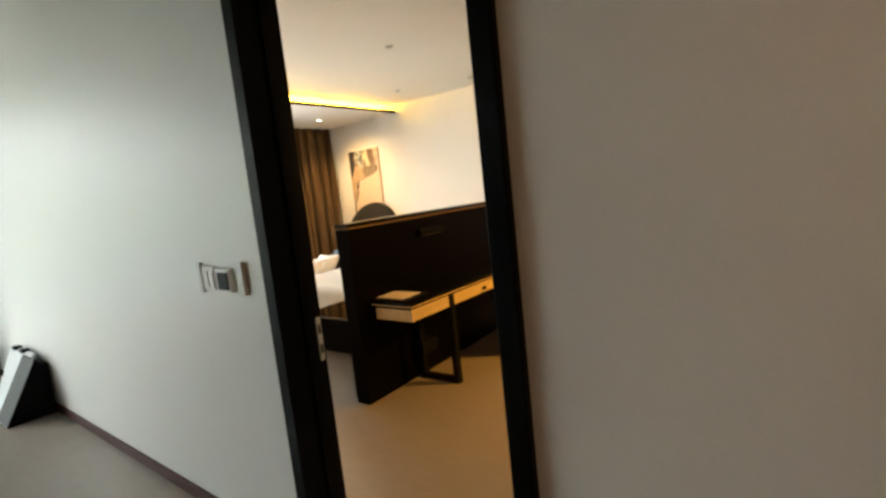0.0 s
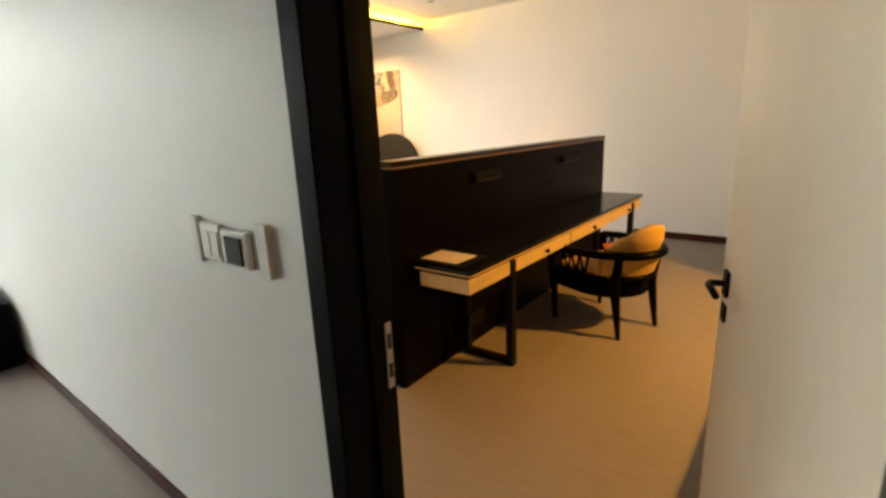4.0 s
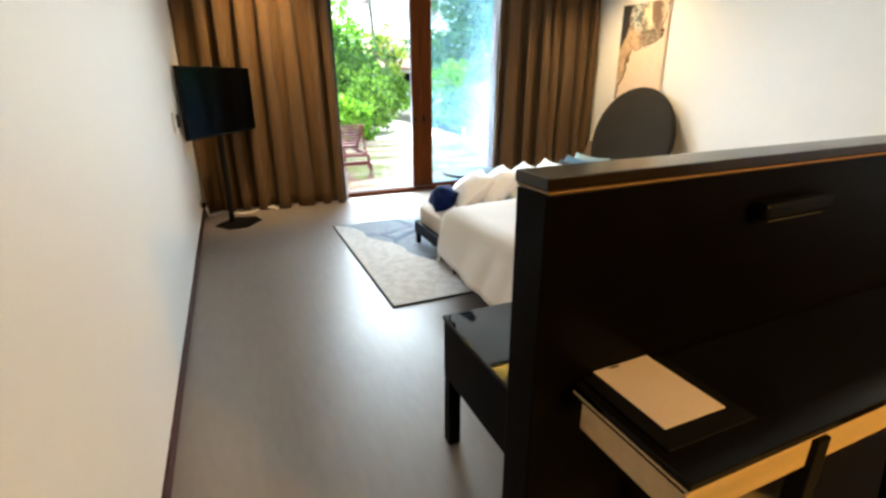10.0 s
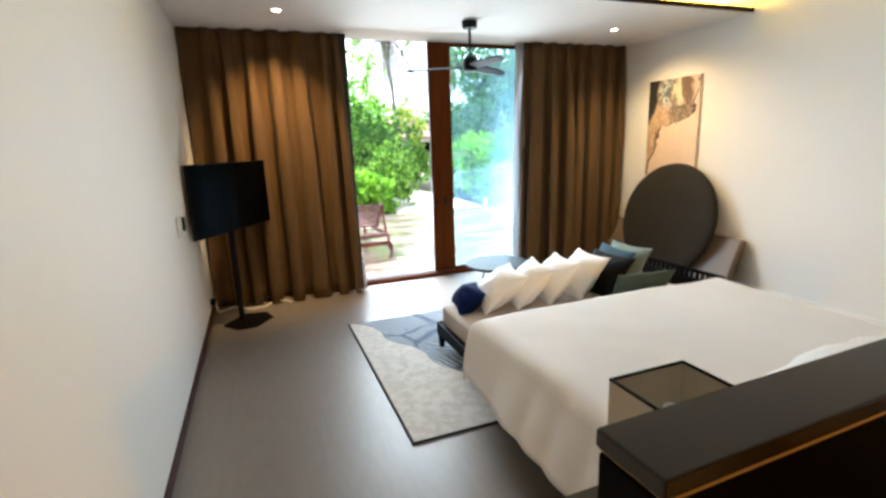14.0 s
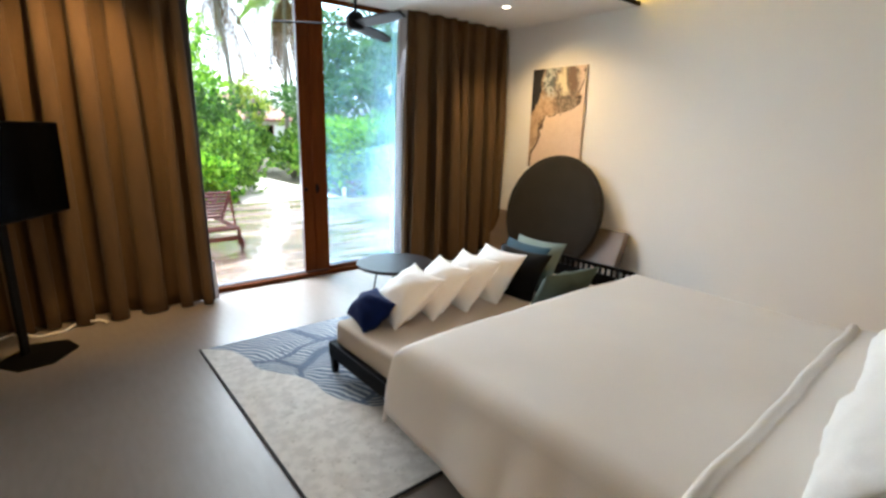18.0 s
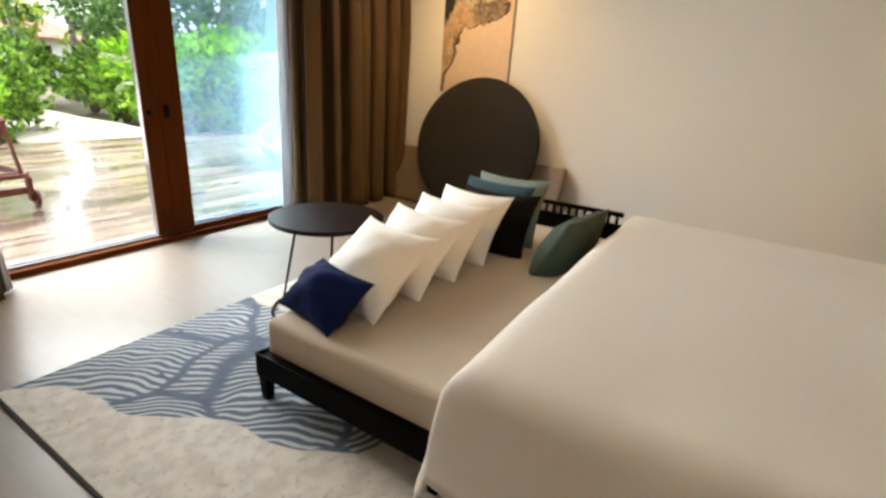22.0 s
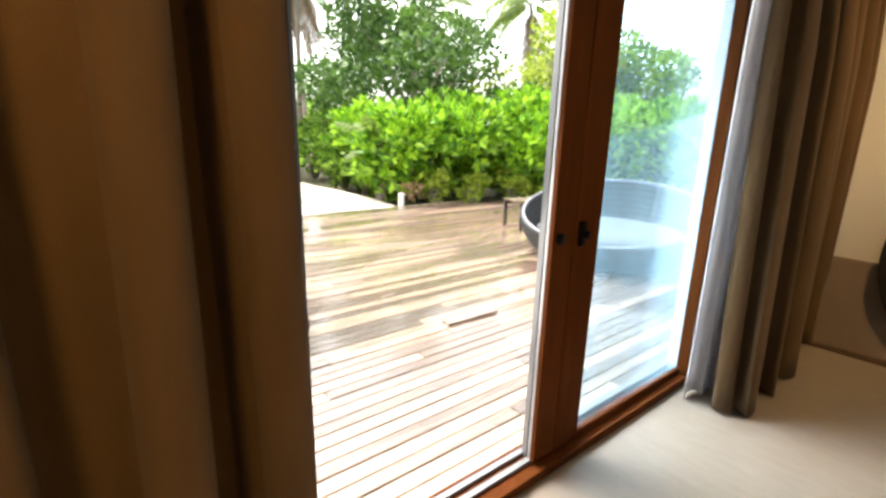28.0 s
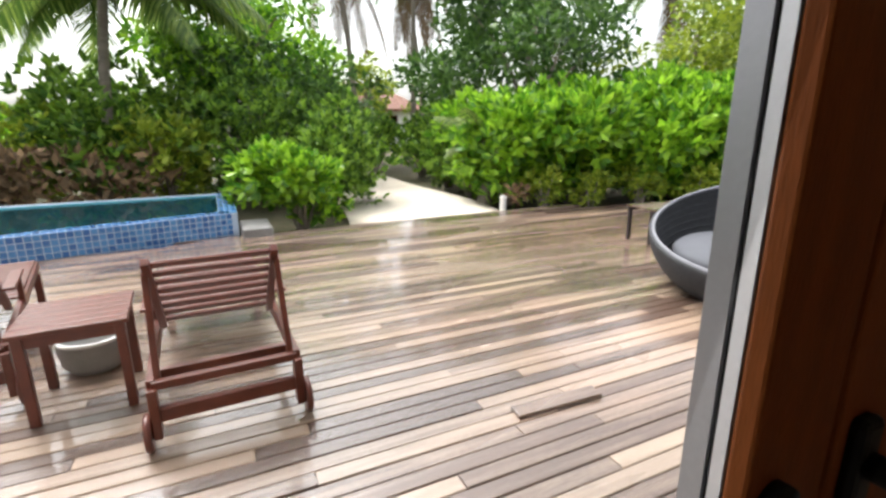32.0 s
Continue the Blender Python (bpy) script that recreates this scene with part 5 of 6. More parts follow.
# the house's pier beside the terrace and the outer walls
setting("wall_terrace_pier", Shape().box(7.07, 7.40, 8.765, 9.25, -0.3, 3.4), WALL2, "white rendered end pier of the house")
setting("roof_slab", Shape().box(-4.2, 7.6, -1.9, 9.90, 3.26, 3.42), WALL2, "flat roof over the rooms")

# ---- pool ----
PX, PY, PZ = 4.21, 15.19, 0.215
outer = [(-7.0, 11.9), (1.0, 11.9), (1.0, 14.49), (PX, PY), (PX, 17.3), (-7.0, 17.3)]
inner = [(-6.8, 12.12), (0.78, 12.12), (0.78, 14.66), (PX - 0.22, PY + 0.18), (PX - 0.22, 17.1), (-6.8, 17.1)]
pool = thing("pool", pose(PX, PY, -0.3), "raised plunge pool clad in blue mosaic tiles, brim full", "pool")


def loc(p, z):
    return (p[0] - PX, p[1] - PY, z + 0.3)


ws, k = Shape(), len(outer)
vs = [loc(p, -0.3) for p in outer] + [loc(p, PZ) for p in outer] + [loc(p, PZ) for p in inner] + [loc(p, -0.9) for p in inner]
fs = [(i, (i + 1) % k, k + (i + 1) % k, k + i) for i in range(k)] + [(k + i, k + (i + 1) % k, 2 * k + (i + 1) % k, 2 * k + i) for i in range(k)]
part("shell", ws.add(vs, fs), GROUT, pool, "pale grout between the tiles")
vi = [loc(p, PZ - 0.004) for p in inner] + [loc(p, -0.9) for p in inner]
part("lining", Shape().add(vi, [(i, k + i, k + (i + 1) % k, (i + 1) % k) for i in range(k)] + [tuple(range(k, 2 * k))]), POOLIN, pool, "turquoise lining")
part("water", Shape().add([loc(p, PZ - 0.022) for p in inner], [tuple(range(k))]), WATER, pool, "clear still water")
tm = Shape().add([(-0.033, 0.004, -0.033), (0.033, 0.004, -0.033), (0.033, 0.004, 0.033), (-0.033, 0.004, 0.033), (-0.029, -0.004, -0.029), (0.029, -0.004, -0.029), (0.029, -0.004, 0.029), (-0.029, -0.004, 0.029)],
                 [(4, 5, 6, 7), (0, 1, 5, 4), (1, 2, 6, 5), (2, 3, 7, 6), (3, 0, 4, 7)]).mesh("tile", TILE)
T = 0.0715


def tile_run(a, b, rows, z_top, limit):
    """Tiles on the wall from a to b, the outer face on the right-hand side."""
    d = Vector((b[0] - a[0], b[1] - a[1], 0))
    ang, cols = math.degrees(math.atan2(d.y, d.x)), int(d.length / T)
    u = d.normalized()
    done = 0
    for c_ in range(cols):
        for r_ in range(rows):
            if done >= limit:
                return
            p = Vector((a[0], a[1], 0)) + u * (T * (c_ + 0.5))
            o = new("tile", tm)
            o.parent = pool
            o.matrix_basis = pose(p.x - PX, p.y - PY, z_top - T * (r_ + 0.5) + 0.3, 0, 0, ang)
            done += 1


b_, a_ = outer[2], outer[3]
tile_run(b_, a_, 6, PZ, 282)
rest = Shape()


def tile_rest(a, b, z_top, rows, flat=False):
    d = Vector((b[0] - a[0], b[1] - a[1], 0))
    u = d.normalized()
    nrm = Vector((u.y, -u.x, 0))
    for c_ in range(int(d.length / T)):
        for r_ in range(rows):
            p = Vector((a[0], a[1], 0)) + u * (T * (c_ + 0.5))
            if flat:
                q = p - nrm * (T * (r_ + 0.5))
                e = [q - u * 0.032 - nrm * 0.032, q + u * 0.032 - nrm * 0.032, q + u * 0.032 + nrm * 0.032, q - u * 0.032 + nrm * 0.032]
                rest.add([loc((w.x, w.y), z_top + 0.004) for w in reversed(e)], [(0, 1, 2, 3)])
            else:
                z = z_top - T * (r_ + 0.5)
                q = p + nrm * 0.004
                rest.add([loc((q.x - u.x * 0.032, q.y - u.y * 0.032), z - 0.032), loc((q.x + u.x * 0.032, q.y + u.y * 0.032), z - 0.032),
                          loc((q.x + u.x * 0.032, q.y + u.y * 0.032), z + 0.032), loc((q.x - u.x * 0.032, q.y - u.y * 0.032), z + 0.032)], [(0, 1, 2, 3)])


tile_rest(outer[2], outer[3], PZ, 3, True)
tile_rest(outer[3], outer[4], PZ, 3, True)
tile_rest(outer[3], outer[4], PZ, 6)
tile_rest(outer[0], outer[1], PZ, 4)
tile_rest(outer[0], outer[1], PZ, 3, True)
tile_rest(outer[1], outer[2], PZ, 4)
TILER = mat("blue_pool_tile_far", (0.035, 0.12, 0.32), 0.15, 0.3, 6, 40, 0.02, c2=(0.09, 0.25, 0.50), isl=0.6)
tagged(part("far_tiles", rest, TILER, pool), kind="stuff")
setting("pavement_pool_step", Shape().box(PX + 0.03, PX + 0.40, 14.9, 15.6, -0.3, 0.04), GREYFAB, "grey stone block beside the pool", 0.02)


# ---- terrace furniture ----
def lounger(x, y, rz, label):
    """A teak sun lounger; the wheels are at its origin, the foot lies along +y."""
    lo = thing("sun_lounger", pose(x, y, DZ, 0, 0, rz), label, "sun lounger", "sun loungers on the deck")
    W = 0.31
    for s in (-1, 1):
        part("side_rail", Shape().box(s * W - 0.018, s * W + 0.018, 0.0, 1.90, 0.27, 0.335), REDTEAK, lo, bevel=0.006)
        wh = part("wheel", Shape().lathe([(0.03, -0.014), (0.075, -0.016), (0.088, -0.01), (0.088, 0.01), (0.075, 0.016), (0.03, 0.014)], 24, pose(s * (W + 0.035), 0.0, 0.088, 0, 90, 0)), REDTEAK, lo, "dark wooden wheel", smooth=True)
        part("hub", Shape().tube([(s * W, 0.0, 0.088), (s * (W + 0.06), 0.0, 0.088)], 0.016, 10), BLACK, wh)
        part("wheel_leg", Shape().box(s * W - 0.02, s * W + 0.02, -0.035, 0.035, 0.06, 0.30), REDTEAK, lo, bevel=0.006)
        part("front_leg", Shape().box(s * W - 0.025, s * W + 0.025, 1.72, 1.79, 0.0, 0.27), REDTEAK, lo, bevel=0.006)
        part("strut", Shape().box(s * (W - 0.025) - 0.014, s * (W - 0.025) + 0.014, -0.02, 0.02, 0, 0.50, pose(0, 0.04, 0.30, -22, 0, 0)), REDTEAK, lo, bevel=0.004)
        part("armrest", Shape().box(s * (W + 0.01) - 0.03, s * (W + 0.01) + 0.03, 0.42, 0.86, 0.50, 0.52), REDTEAK, lo, bevel=0.005)
        part("armrest_post", Shape().box(s * (W + 0.01) - 0.015, s * (W + 0.01) + 0.015, 0.78, 0.82, 0.30, 0.50), REDTEAK, lo, bevel=0.004)
    part("axle_rail", Shape().box(-W, W, -0.02, 0.02, 0.135, 0.20), REDTEAK, lo, bevel=0.005)
    part("cross_rail", Shape().box(-W, W, 0.10, 0.135, 0.27, 0.33), REDTEAK, lo, bevel=0.005)
    part("cross_rail", Shape().box(-W, W, -0.01, 0.03, 0.285, 0.325), REDTEAK, lo, bevel=0.005)
    hinge = pose(0, 0.60, 0.335, 0, 0, 0) @ Matrix.Rotation(radians(-46), 4, "X")
    back = part("backrest_stile", Shape().box(-0.29, -0.255, -0.66, 0.0, 0.0, 0.04), REDTEAK, lo, "raised slatted backrest", at=hinge, bevel=0.004)
    part("backrest_stile", Shape().box(0.255, 0.29, -0.66, 0.0, 0.0, 0.04), REDTEAK, lo, at=hinge, bevel=0.004)
    for i in range(8):
        yy = -0.645 + 0.079 * i
        part("slat", Shape().box(-0.255, 0.255, yy, yy + 0.036, 0.012, 0.030), REDTEAK, back, bevel=0.003)
    for i in range(14):
        yy = 0.83 + 0.075 * i
        part("slat", Shape().box(-W, W, yy, yy + 0.055, 0.335, 0.352), REDTEAK, lo, bevel=0.003)
    return lo


lounger(3.935, 10.69, 2.0, "red-brown teak sun lounger with a raised slatted back and wheels")
lounger(2.62, 11.35, 10.0, "red-brown teak sun lounger beside the little table")
lounger(0.25, 9.9, 20.0, "red-brown teak sun lounger in front of the living room")

st = thing("side_table", pose(3.26, 11.34, DZ, 0, 0, 3), "square red-brown teak side table on the deck", "table")
for s in (-1, 1):
    for q in (-1, 1):
        part("leg", Shape().box(s * 0.20 - 0.022, s * 0.20 + 0.022, q * 0.20 - 0.022, q * 0.20 + 0.022, 0, 0.46), REDTEAK, st, bevel=0.004)
    part("apron", Shape().box(-0.18, 0.18, s * 0.20 - 0.012, s * 0.20 + 0.012, 0.40, 0.46), REDTEAK, st, bevel=0.003)
    part("apron", Shape().box(s * 0.20 - 0.012, s * 0.20 + 0.012, -0.18, 0.18, 0.40, 0.46), REDTEAK, st, bevel=0.003)
for i in range(6):
    part("top_slat", Shape().box(-0.24, 0.24, -0.24 + 0.0805 * i, -0.165 + 0.0805 * i, 0.46, 0.485), REDTEAK, st, bevel=0.004)
po = thing("plant_pot", pose(3.22, 11.72, DZ), "round pale stone pot standing on the deck", "pot")
part("pot_body", Shape().lathe([(0.12, 0.0), (0.165, 0.05), (0.18, 0.14), (0.175, 0.20), (0.155, 0.20), (0.15, 0.10), (0.02, 0.09)], 28), GREYFAB, po, smooth=True)
part("pot_rim", Shape().tube(circle(0, 0, 0.20, 0.172, 32), 0.012, 8, closed=True), PLASTIC, po, "pale rim", smooth=True)

# big round woven lounge bowl
wbm = pose(8.29, 10.75, DZ)
wv = thing("round_wicker_daybed", wbm, "large round dark grey wicker lounge bowl with a high sloping back", "daybed")


def bowl(u, v, out=0.0):
    a = 2 * math.pi * u
    rim = 0.52 + 0.26 * math.cos(a - radians(20)) + 0.05
    z = rim * v
    r = 0.80 + 0.26 * (1 - (1 - v) ** 2) - (0.10 if v < 0.08 else 0)
    return (r + out) * math.cos(a), (r + out) * math.sin(a), max(0.0, z)


part("bowl", Shape().sheet(lambda u, v: bowl(u, v), 72, 14, -0.035), WICKER, wv, smooth=True)
part("rim", Shape().tube([bowl(i / 72, 1) for i in range(72)], 0.016, 8, closed=True), RIMM, wv, "pale woven rim", smooth=True)
for j in range(1, 10):
    part("weave_band", Shape().tube([bowl(i / 60, j / 10, 0.004) for i in range(60)], 0.012, 6, closed=True), WICKER, wv, smooth=True)
part("seat_base", Shape().lathe([(0.80, 0.0), (0.80, 0.20), (0.02, 0.20)], 48), WICKER, wv)
part("seat_cushion", Shape().lathe([(0.70, 0.20), (0.86, 0.23), (0.885, 0.29), (0.84, 0.335), (0.60, 0.35), (0.02, 0.35)], 56), CUSH, wv, "pale grey round cushion", smooth=True)

stl = thing("stool", pose(8.83, 12.5, DZ, 0, 0, -8), "small slatted wooden stool at the deck's edge", "stool")
for s in (-1, 1):
    for q in (-1, 1):
        part("leg", Shape().box(s * 0.31 - 0.02, s * 0.31 + 0.02, q * 0.19 - 0.02, q * 0.19 + 0.02, 0, 0.41), JOIST, stl, bevel=0.004)
    part("apron", Shape().box(-0.30, 0.30, s * 0.19 - 0.012, s * 0.19 + 0.012, 0.36, 0.41), JOIST, stl, bevel=0.003)
for i in range(6):
    part("top_slat", Shape().box(-0.35, 0.35, -0.23 + 0.077 * i, -0.162 + 0.077 * i, 0.41, 0.432), DECKR, stl, bevel=0.003)
bo = thing("path_light", pose(8.35, 15.30, -0.12), "short white cylindrical path light beside the sand", "path light")
part("post", Shape().lathe([(0.055, 0.0), (0.055, 0.22)], 20), PLASTIC, bo)
part("cap", Shape().lathe([(0.062, 0.22), (0.062, 0.25), (0.03, 0.262)], 20), PLASTIC, bo)


# ---- planting ----
def leaves(name, material, blobs, per, size, label, category, seed, ratio=0.42, parent=None, shell=0.55, up=0.5, kind="", tuft=1):
    """Leaves scattered through the outer part of ellipsoid blobs (x, y, z, rx, ry, rz); each leaf is folded along its middle."""
    g = np.random.default_rng(seed)
    P, Nrm = [], []
    for (x, y_, z, rx, ry, rz) in blobs:
        k_ = max(8, int(per * (rx * ry + ry * rz + rx * rz) / 3))
        d = g.normal(size=(k_, 3))
        d /= np.linalg.norm(d, axis=1)[:, None]
        rad = shell + (1 - shell) * g.random((k_, 1)) ** 0.6
        lump = 1 + 0.16 * np.sin(d[:, :1] * 5 + x) * np.sin(d[:, 1:2] * 6 + y_) + 0.10 * np.sin(d[:, 2:3] * 9 + x)
        p = np.array([x, y_, z]) + d * rad * lump * np.array([rx, ry, rz])
        keep = p[:, 2] > -0.12
        P.append(p[keep])
        Nrm.append(d[keep])
    P, Nrm = np.concatenate(P), np.concatenate(Nrm)
    k_ = len(P)
    if tuft > 1:    # leaves stand in rosettes round a shoot
        first = np.arange(k_) // tuft * tuft
        P, Nrm = P[first] + Nrm[first] * 0.25 * size * g.random((k_, 1)), Nrm[first]
        ray = g.normal(size=(k_, 3))
        ray -= Nrm * (ray * Nrm).sum(1)[:, None]
        ray /= np.linalg.norm(ray, axis=1)[:, None]
        axis = ray + Nrm * (0.25 + 0.9 * g.random((k_, 1))) + np.array([0, 0, up])
    else:
        axis = Nrm + g.normal(scale=0.75, size=(k_, 3)) + np.array([0, 0, up])
    axis /= np.linalg.norm(axis, axis=1)[:, None]
    if tuft > 1:
        P = P + axis * size * 0.45
    side = np.cross(axis, Nrm + 0.3 * g.normal(size=(k_, 3)) if tuft > 1 else g.normal(size=(k_, 3)))
    side /= np.linalg.norm(side, axis=1)[:, None]
    nor = np.cross(axis, side)
    s = (size * (0.65 + 0.7 * g.random((k_, 1))))
    base, tip = P - axis * s * 0.5, P + axis * s * 0.5 - nor * s * 0.12
    mid = P + nor * s * 0.06 + axis * s * 0.05
    lft, rgt = mid + side * s * ratio * 0.5 - nor * s * 0.10, mid - side * s * ratio * 0.5 - nor * s * 0.10
    V = np.stack([base, rgt, tip, lft], 1).reshape(-1, 3)
    i = np.arange(k_) * 4
    F = np.concatenate([np.stack([i, i + 1, i + 2], 1), np.stack([i, i + 2, i + 3], 1)])
    me = bpy.data.meshes.new(name)
    me.vertices.add(len(V))
    me.vertices.foreach_set("co", V.astype(np.float32).ravel())
    me.loops.add(len(F) * 3)
    me.loops.foreach_set("vertex_index", F.astype(np.int32).ravel())
    me.polygons.add(len(F))
    me.polygons.foreach_set("loop_start", np.arange(0, len(F) * 3, 3, dtype=np.int32))
    me.update(calc_edges=True)
    me.materials.append(material)
    ob = new(name, me)
    if parent is not None:
        ob.parent = parent
        ob.matrix_parent_inverse = parent.matrix_world.inverted()
    return tagged(ob, label, category, kind=kind)


def shrub(name, x, y_, w, d, h, material, per, size, label, seed, ratio=0.42, lumps=9, tuft=7):
    """A shrub standing at x, y: bare twigs inside, clumps of leaves outside."""
    rg = random.Random(seed)
    s = thing(name, pose(x, y_, -0.25), label, "shrub")
    tw = Shape()
    blobs = []
    for _ in range(lumps):
        a, r = rg.uniform(0, 6.28), rg.random() ** 0.5 * 0.62
        bx, by = x + w / 2 * r * math.cos(a), y_ + d / 2 * r * math.sin(a)
        bz = h * rg.uniform(0.16, 0.76)
        q = rg.uniform(0.26, 0.42)
        blobs.append((bx, by, bz, w * q, d * q, h * rg.uniform(0.24, 0.36)))
        tw.tube([(0.2 * (bx - x), 0.2 * (by - y_), 0), (0.6 * (bx - x), 0.6 * (by - y_), bz * 0.6 + 0.2), (bx - x, by - y_, bz + 0.25)], [0.03, 0.02, 0.008], 6)
    part("stem", tw, BARK, s)
    s.matrix_world = pose(x, y_, -0.25)
    bpy.context.view_layer.update()
    leaves("foliage", material, blobs, per, size, "", "", seed, ratio, s, tuft=tuft)
    return s


BUSH = "bright green broad-leaved beach shrub beside the deck"
k2 = 0
for x, y_, w, d, h in ((9.2, 16.5, 2.0, 1.8, 1.75), (10.6, 15.9, 2.3, 2.0, 1.9), (12.2, 15.3, 2.4, 2.2, 2.0), (13.9, 14.8, 2.5, 2.2, 2.1), (15.6, 14.3, 2.6, 2.3, 2.2), (17.5, 13.6, 2.8, 2.4, 2.2), (11.3, 17.2, 2.6, 2.0, 2.1), (13.6, 16.6, 2.8, 2.0, 2.3), (9.9, 18.4, 2.2, 2.4, 2.0), (16.6, 15.9, 3.0, 2.2, 2.4)):
    k2 += 1
    shrub("shrub", x, y_, w, d, h, LEAF_A, 1000 if k2 < 6 else 650, 0.245, BUSH, 100 + k2, 0.42, 14)
for x, y_, w, d, h in ((9.1, 17.9, 1.2, 1.4, 1.1), (9.3, 19.3, 1.3, 1.6, 1.2), (9.7, 22.0, 1.4, 1.8, 1.3), (9.4, 25.6, 2.6, 2.0, 1.7), (7.4, 22.6, 1.8, 2.2, 1.7), (11.0, 22.6, 2.4, 2.4, 2.0), (10.4, 20.4, 2.2, 2.2, 1.9)):
    k2 += 1
    shrub("shrub", x, y_, w, d, h, LEAF_B, 700, 0.2, "deep green shrub closing the end of the sand path", 100 + k2, 0.42, 10)
for x, y_, w, d, h in ((9.3, 15.45, 0.7, 0.6, 0.55), (10.0, 15.0, 0.7, 0.6, 0.5), (10.9, 14.75, 0.8, 0.6, 0.5), (11.9, 14.4, 0.8, 0.6, 0.55)):
    k2 += 1
    shrub("shrub", x, y_, w, d, h, LEAF_C, 2200, 0.13, "low yellow-green plant at the edge of the deck", 100 + k2, 0.3, 6)
leaves("dry_plant", DRYLEAF, [(8.75, 15.45, 0.12, 0.22, 0.2, 0.2)], 1800, 0.13, "small reddish dry plant beside the path light", "plant", 77)
k3 = 0
for x, y_, w, d, h, m_, sz, per in ((5.15, 15.9, 1.6, 1.3, 1.0, LEAF_A, 0.17, 1900), (5.9, 17.6, 2.2, 2.0, 1.9, LEAF_B, 0.15, 1000), (4.9, 18.8, 2.6, 2.2, 2.4, LEAF_B, 0.15, 800), (6.4, 20.3, 2.4, 2.6, 2.6, LEAF_D, 0.16, 800), (7.4, 23.0, 2.4, 3.0, 2.6, LEAF_A, 0.18, 600)):
    k3 += 1
    shrub("shrub", x, y_, w, d, h, m_, per, sz, "glossy green shrub between the pool and the sand path", 200 + k3, 0.45, 11)
for x, y_, w, d, h, m_ in ((3.3, 18.6, 1.5, 1.3, 1.5, LEAF_C), (2.3, 18.7, 2.0, 1.4, 2.3, LEAF_B), (0.6, 19.4, 3.2, 2.2, 1.7, LEAF_C), (-2.2, 19.2, 3.2, 2.4, 1.9, LEAF_C), (-5.4, 19.4, 3.6, 2.6, 1.9, LEAF_A), (-8.8, 19.0, 3.8, 2.8, 2.0, LEAF_A), (2.4, 22.0, 3.6, 3.0, 2.9, LEAF_B), (-1.5, 22.5, 4.4, 3.0, 2.3, LEAF_A), (-6.0, 22.5, 5.0, 3.2, 2.3, LEAF_A), (-11, 21.0, 5.0, 3.4, 2.3, LEAF_A), (5.0, 22.5, 3.2, 3.0, 3.8, LEAF_D)):
    k3 += 1
    shrub("shrub", x, y_, w, d, h, m_, 520, 0.20, "tall green shrub behind the pool", 200 + k3, 0.42, 13)
leaves("dry_thicket", DRYLEAF, [(1.9, 18.0, 0.5, 1.5, 0.4, 0.55), (0.6, 18.1, 0.5, 1.0, 0.4, 0.5)], 900, 0.22, "dry brown undergrowth behind the pool", "plant", 78, kind="stuff")


def tree(x, y_, h, spread, material, seed, label, per=420, size=0.2, clear=0.35):
    rg = random.Random(seed)
    t = thing("tree", pose(x, y_, -0.3), label, "tree")
    part("trunk", Shape().tube([(0, 0, 0), (0.1, 0.05, h * 0.25), (-0.05, 0.1, h * 0.55), (0.1, 0, h * 0.8)], [0.22, 0.17, 0.12, 0.05], 12), BARK, t, smooth=True)
    blobs = []
    for i in range(24):
        a, r = rg.uniform(0, 6.28), rg.random() ** 0.55 * spread
        z = h * (clear + (1 - clear) * rg.random() * (1 - 0.45 * (r / spread) ** 2))
        q = spread * rg.uniform(0.22, 0.40)
        blobs.append((x + r * math.cos(a), y_ + r * math.sin(a), z, q, q, q * rg.uniform(0.6, 0.85)))
        if i % 2 == 0:
            part("limb", Shape().tube([(0, 0, h * 0.3), (0.5 * r * math.cos(a), 0.5 * r * math.sin(a), z * 0.8), (r * math.cos(a), r * math.sin(a), z + 0.2)], [0.09, 0.05, 0.015], 7), BARK, t, smooth=True)
    bpy.context.view_layer.update()
    leaves("crown", material, blobs, per, size, "", "", seed, 0.5, t, 0.4, 0.1)
    return t


tree(12.9, 21.0, 6.0, 3.6, LEAF_D, 301, "dense dark green round-crowned tree behind the shrubs", 700, 0.2, 0.22)
tree(17.4, 19.2, 5.4, 2.6, LEAF_C, 302, "lighter green tree behind the shrubs", 420, 0.2)
tree(4.6, 24.0, 6.0, 2.6, LEAF_A, 303, "tall green tree behind the pool", 520, 0.22)
tree(6.6, 25.5, 4.2, 1.8, LEAF_A, 308, "green tree beside the path", 420, 0.22)
tree(21.5, 19.0, 4.8, 3.0, LEAF_B, 305, "green tree at the edge of the garden", 380, 0.24)
tree(10.4, 28.5, 4.2, 1.4, LEAF_C, 307, "slender yellow-green tree beyond the path", 300, 0.26)


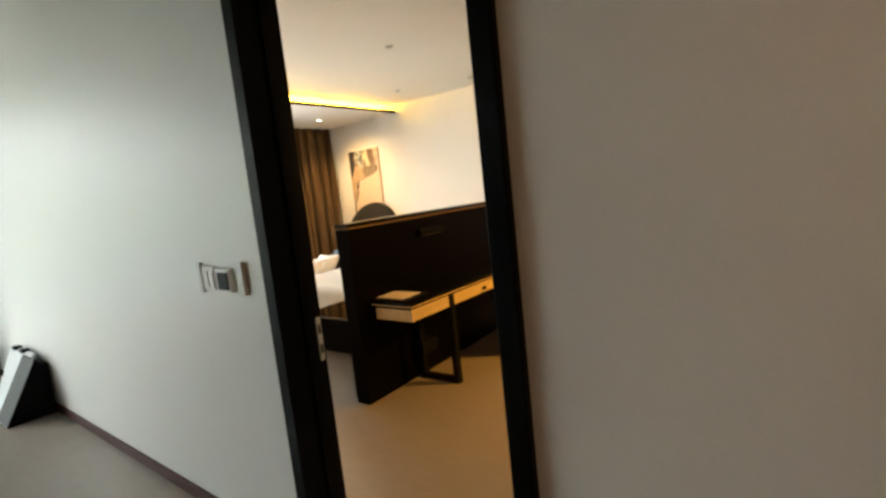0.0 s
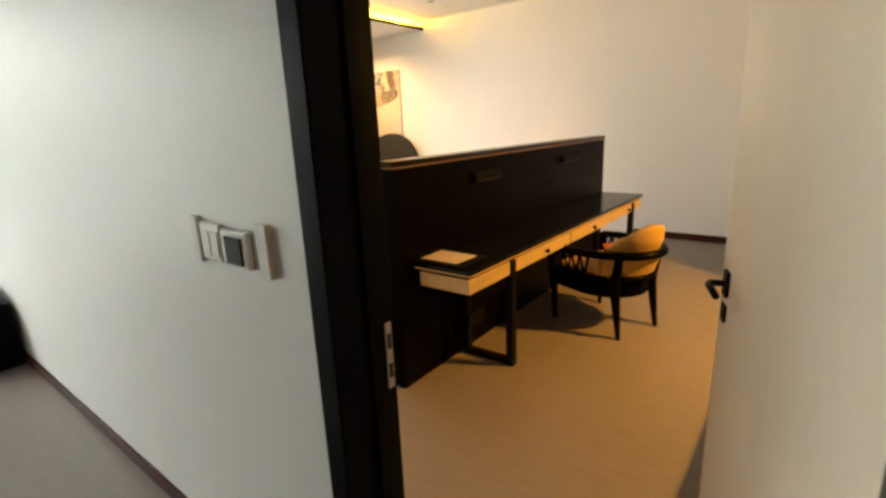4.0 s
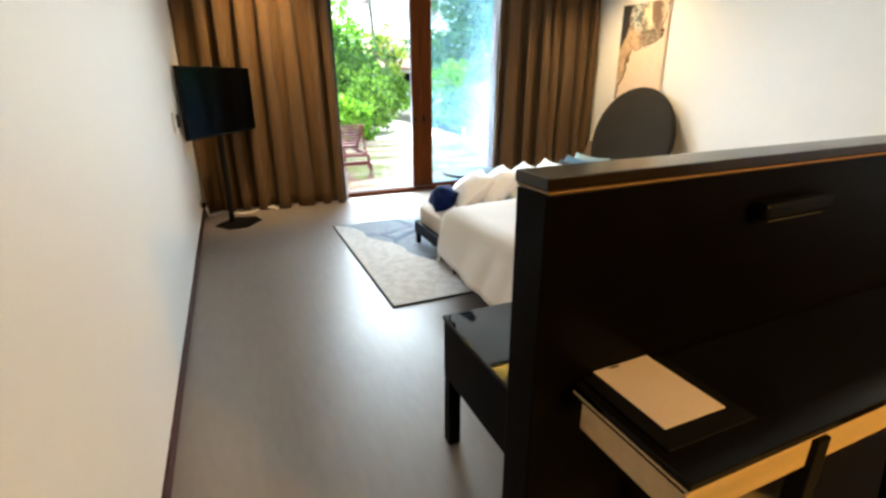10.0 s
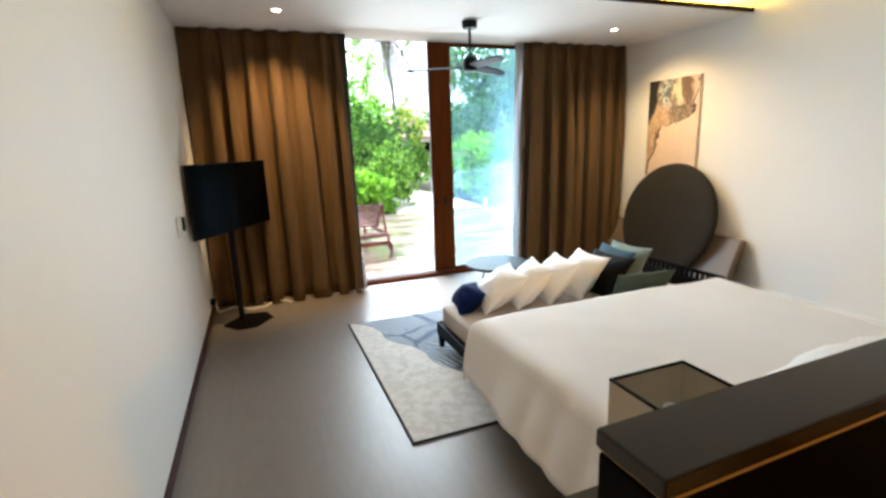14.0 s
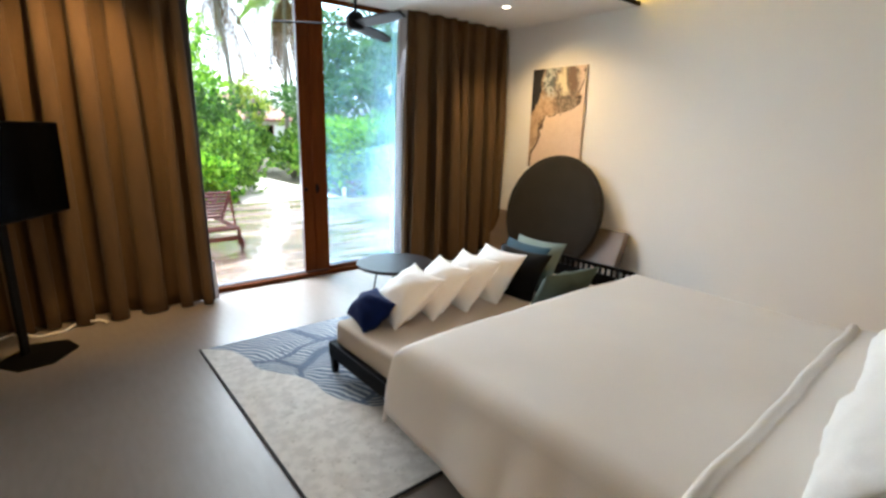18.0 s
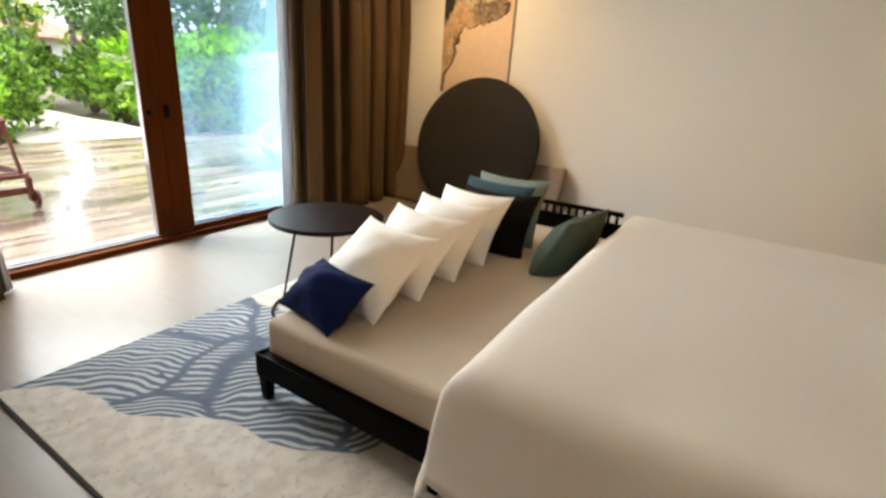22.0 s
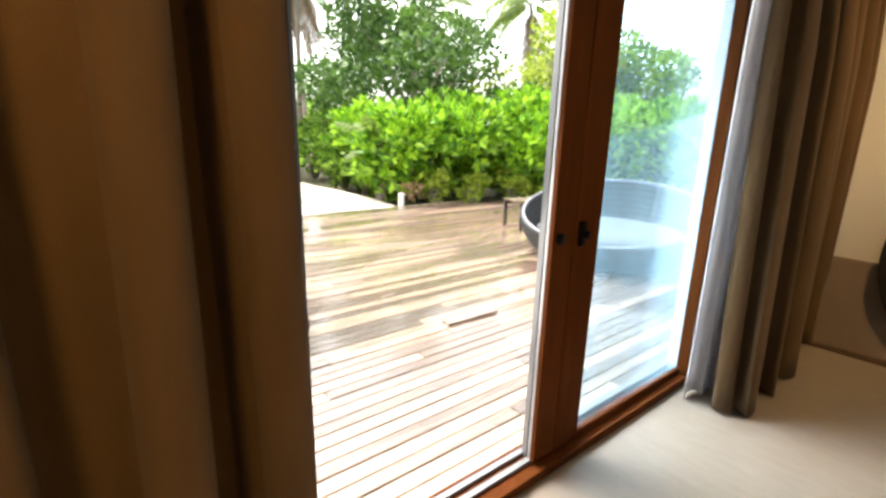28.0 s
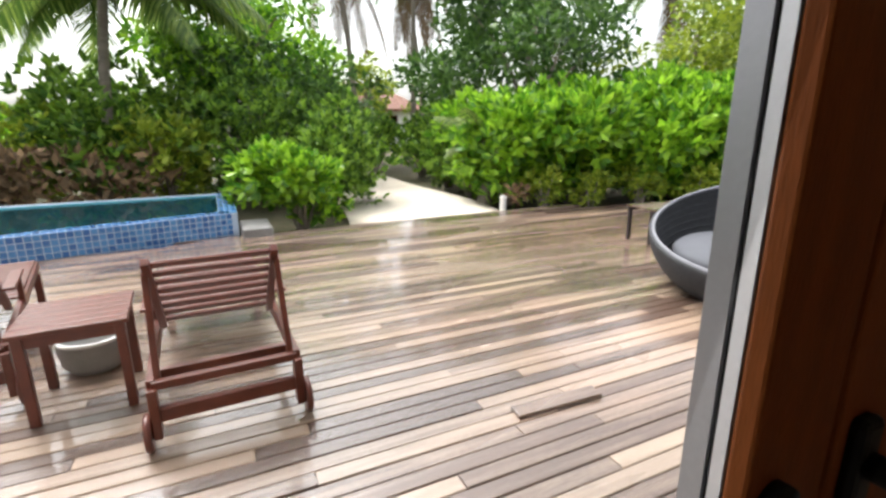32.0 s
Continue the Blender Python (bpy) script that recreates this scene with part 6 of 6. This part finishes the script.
def palm(x, y_, h, lean, n_f, length, seed, label, dry=3, droop=1.0):
    rg = random.Random(seed)
    p = thing("palm_tree", pose(x, y_, -0.3), label, "palm tree")
    pts = [(lean[0] * t_ * t_, lean[1] * t_ * t_, h * t_) for t_ in (0, 0.15, 0.3, 0.45, 0.6, 0.75, 0.9, 1.0)]
    part("trunk", Shape().tube(pts, [0.17, 0.125, 0.11, 0.10, 0.095, 0.09, 0.085, 0.08], 12), BARK, p, "grey ringed palm trunk", smooth=True)
    top = Vector(pts[-1])
    for i in range(n_f):
        a = 6.283 * i / n_f + rg.uniform(-0.25, 0.25)
        lift = rg.uniform(0.1, 0.95)
        old = i < dry
        L_ = length * rg.uniform(0.8, 1.1)
        if old:
            lift = -0.9
        sh, rac = Shape(), []
        for s_ in range(13):
            u = s_ / 12
            out = L_ * (u - 0.18 * u * u * (1 if not old else 2.2))
            zz = L_ * (lift * u - droop * (0.75 if not old else 0.3) * u * u)
            rac.append(top + Vector((out * math.cos(a), out * math.sin(a), zz)))
        sh.tube(rac, [0.03 - 0.0022 * s_ for s_ in range(13)], 5)
        across = Vector((-math.sin(a), math.cos(a), 0))
        for s_ in range(56):
            u = 0.12 + 0.86 * s_ / 55
            kf = u * 12
            j = min(11, int(kf))
            o = rac[j].lerp(rac[j + 1], kf - j)
            d_ = (rac[j + 1] - rac[j]).normalized()
            ll = L_ * 0.26 * math.sin(math.pi * min(1, 0.12 + 0.85 * u)) ** 0.7 * rg.uniform(0.8, 1.1)
            for sg_ in (-1, 1):
                way = (across * sg_ * 0.8 + d_ * 0.55 + Vector((0, 0, -0.35 - 0.3 * rg.random()))).normalized()
                e = d_ * 0.018 * L_ / 2
                m1 = o + way * ll * 0.55
                tip = o + way * ll + Vector((0, 0, -0.18 * ll))
                sh.add([o - e, o + e, m1 + e, tip, m1 - e], [(0, 1, 2, 4), (4, 2, 3)])
        part("frond", sh, DRYLEAF if old else FROND, p, "dry hanging frond" if old else "")
    return p


palm(2.2, 20.0, 4.1, (0.4, -0.3), 18, 3.2, 401, "young coconut palm with arching and drooping fronds behind the pool", 0, 0.8)
palm(-0.9, 20.5, 3.0, (-0.3, 0.2), 12, 2.6, 402, "young coconut palm behind the pool", 2, 0.8)
palm(9.2, 27.0, 7.8, (-0.5, 0.4), 14, 3.0, 403, "tall coconut palm beyond the path", 5, 1.1)
palm(11.7, 27.5, 8.2, (0.3, 0.3), 14, 3.0, 404, "tall coconut palm beyond the path", 5, 1.1)
palm(14.5, 33.0, 9.0, (-0.8, 0.2), 13, 3.2, 405, "tall coconut palm in the distance", 3, 1.1)
palm(17.5, 27.0, 7.0, (0.9, 0.2), 14, 3.0, 406, "coconut palm in the distance", 3, 1.0)
palm(22.5, 24.0, 7.5, (-0.6, 0.2), 14, 3.0, 407, "coconut palm in the distance", 3, 1.0)
palm(-7.5, 32.0, 7.5, (0.6, 0.2), 14, 3.0, 408, "coconut palm in the distance", 3, 1.0)
palm(8.8, 16.7, 1.3, (0.0, 0.0), 10, 1.3, 409, "small young palm among the shrubs", 0, 0.6)

# far house at the end of the path
ho = thing("far_house", pose(13.4, 38.5, -0.3, 0, 0, 10), "small white bungalow with a terracotta roof beyond the path", "house")
part("wall", Shape().box(-3.2, 3.2, 0, 5, 0, 2.6), WALL2, ho, "white rendered wall")
part("roof", Shape().add([(-3.7, -0.6, 2.5), (3.7, -0.6, 2.5), (3.7, 5.6, 2.5), (-3.7, 5.6, 2.5), (-1.5, 2.5, 4.2), (1.5, 2.5, 4.2), (-3.7, -0.6, 2.35), (3.7, -0.6, 2.35), (3.7, 5.6, 2.35), (-3.7, 5.6, 2.35)],
                         [(0, 1, 5, 4), (1, 2, 5), (2, 3, 4, 5), (3, 0, 4), (6, 7, 1, 0), (7, 8, 2, 1), (8, 9, 3, 2), (9, 6, 0, 3), (9, 8, 7, 6)]), ROOFT, ho, "terracotta hipped roof")
for x in (-1.9, 0.6):
    w_ = part("window", Shape().box(x, x + 1.2, -0.04, 0.02, 0.9, 2.1), TEAK, ho, "dark framed window")
    part("pane", Shape().box(x + 0.08, x + 1.12, -0.05, -0.035, 0.98, 2.02), SCREEN, w_)

# distant belt of trees
far_blobs = []
rg = random.Random(55)
for i in range(70):
    a = radians(-75 + 150 * i / 69)
    r = rg.uniform(42, 60)
    far_blobs.append((5 + r * math.sin(a), 9 + r * math.cos(a), rg.uniform(0.6, 1.6), rg.uniform(2.5, 4.5), rg.uniform(2.5, 4), rg.uniform(1.2, 2.2)))
leaves("far_woods", LEAF_B, far_blobs, 55, 0.75, "distant belt of green trees round the garden", "trees", 56, 0.6, None, 0.6, 0.2, kind="stuff")
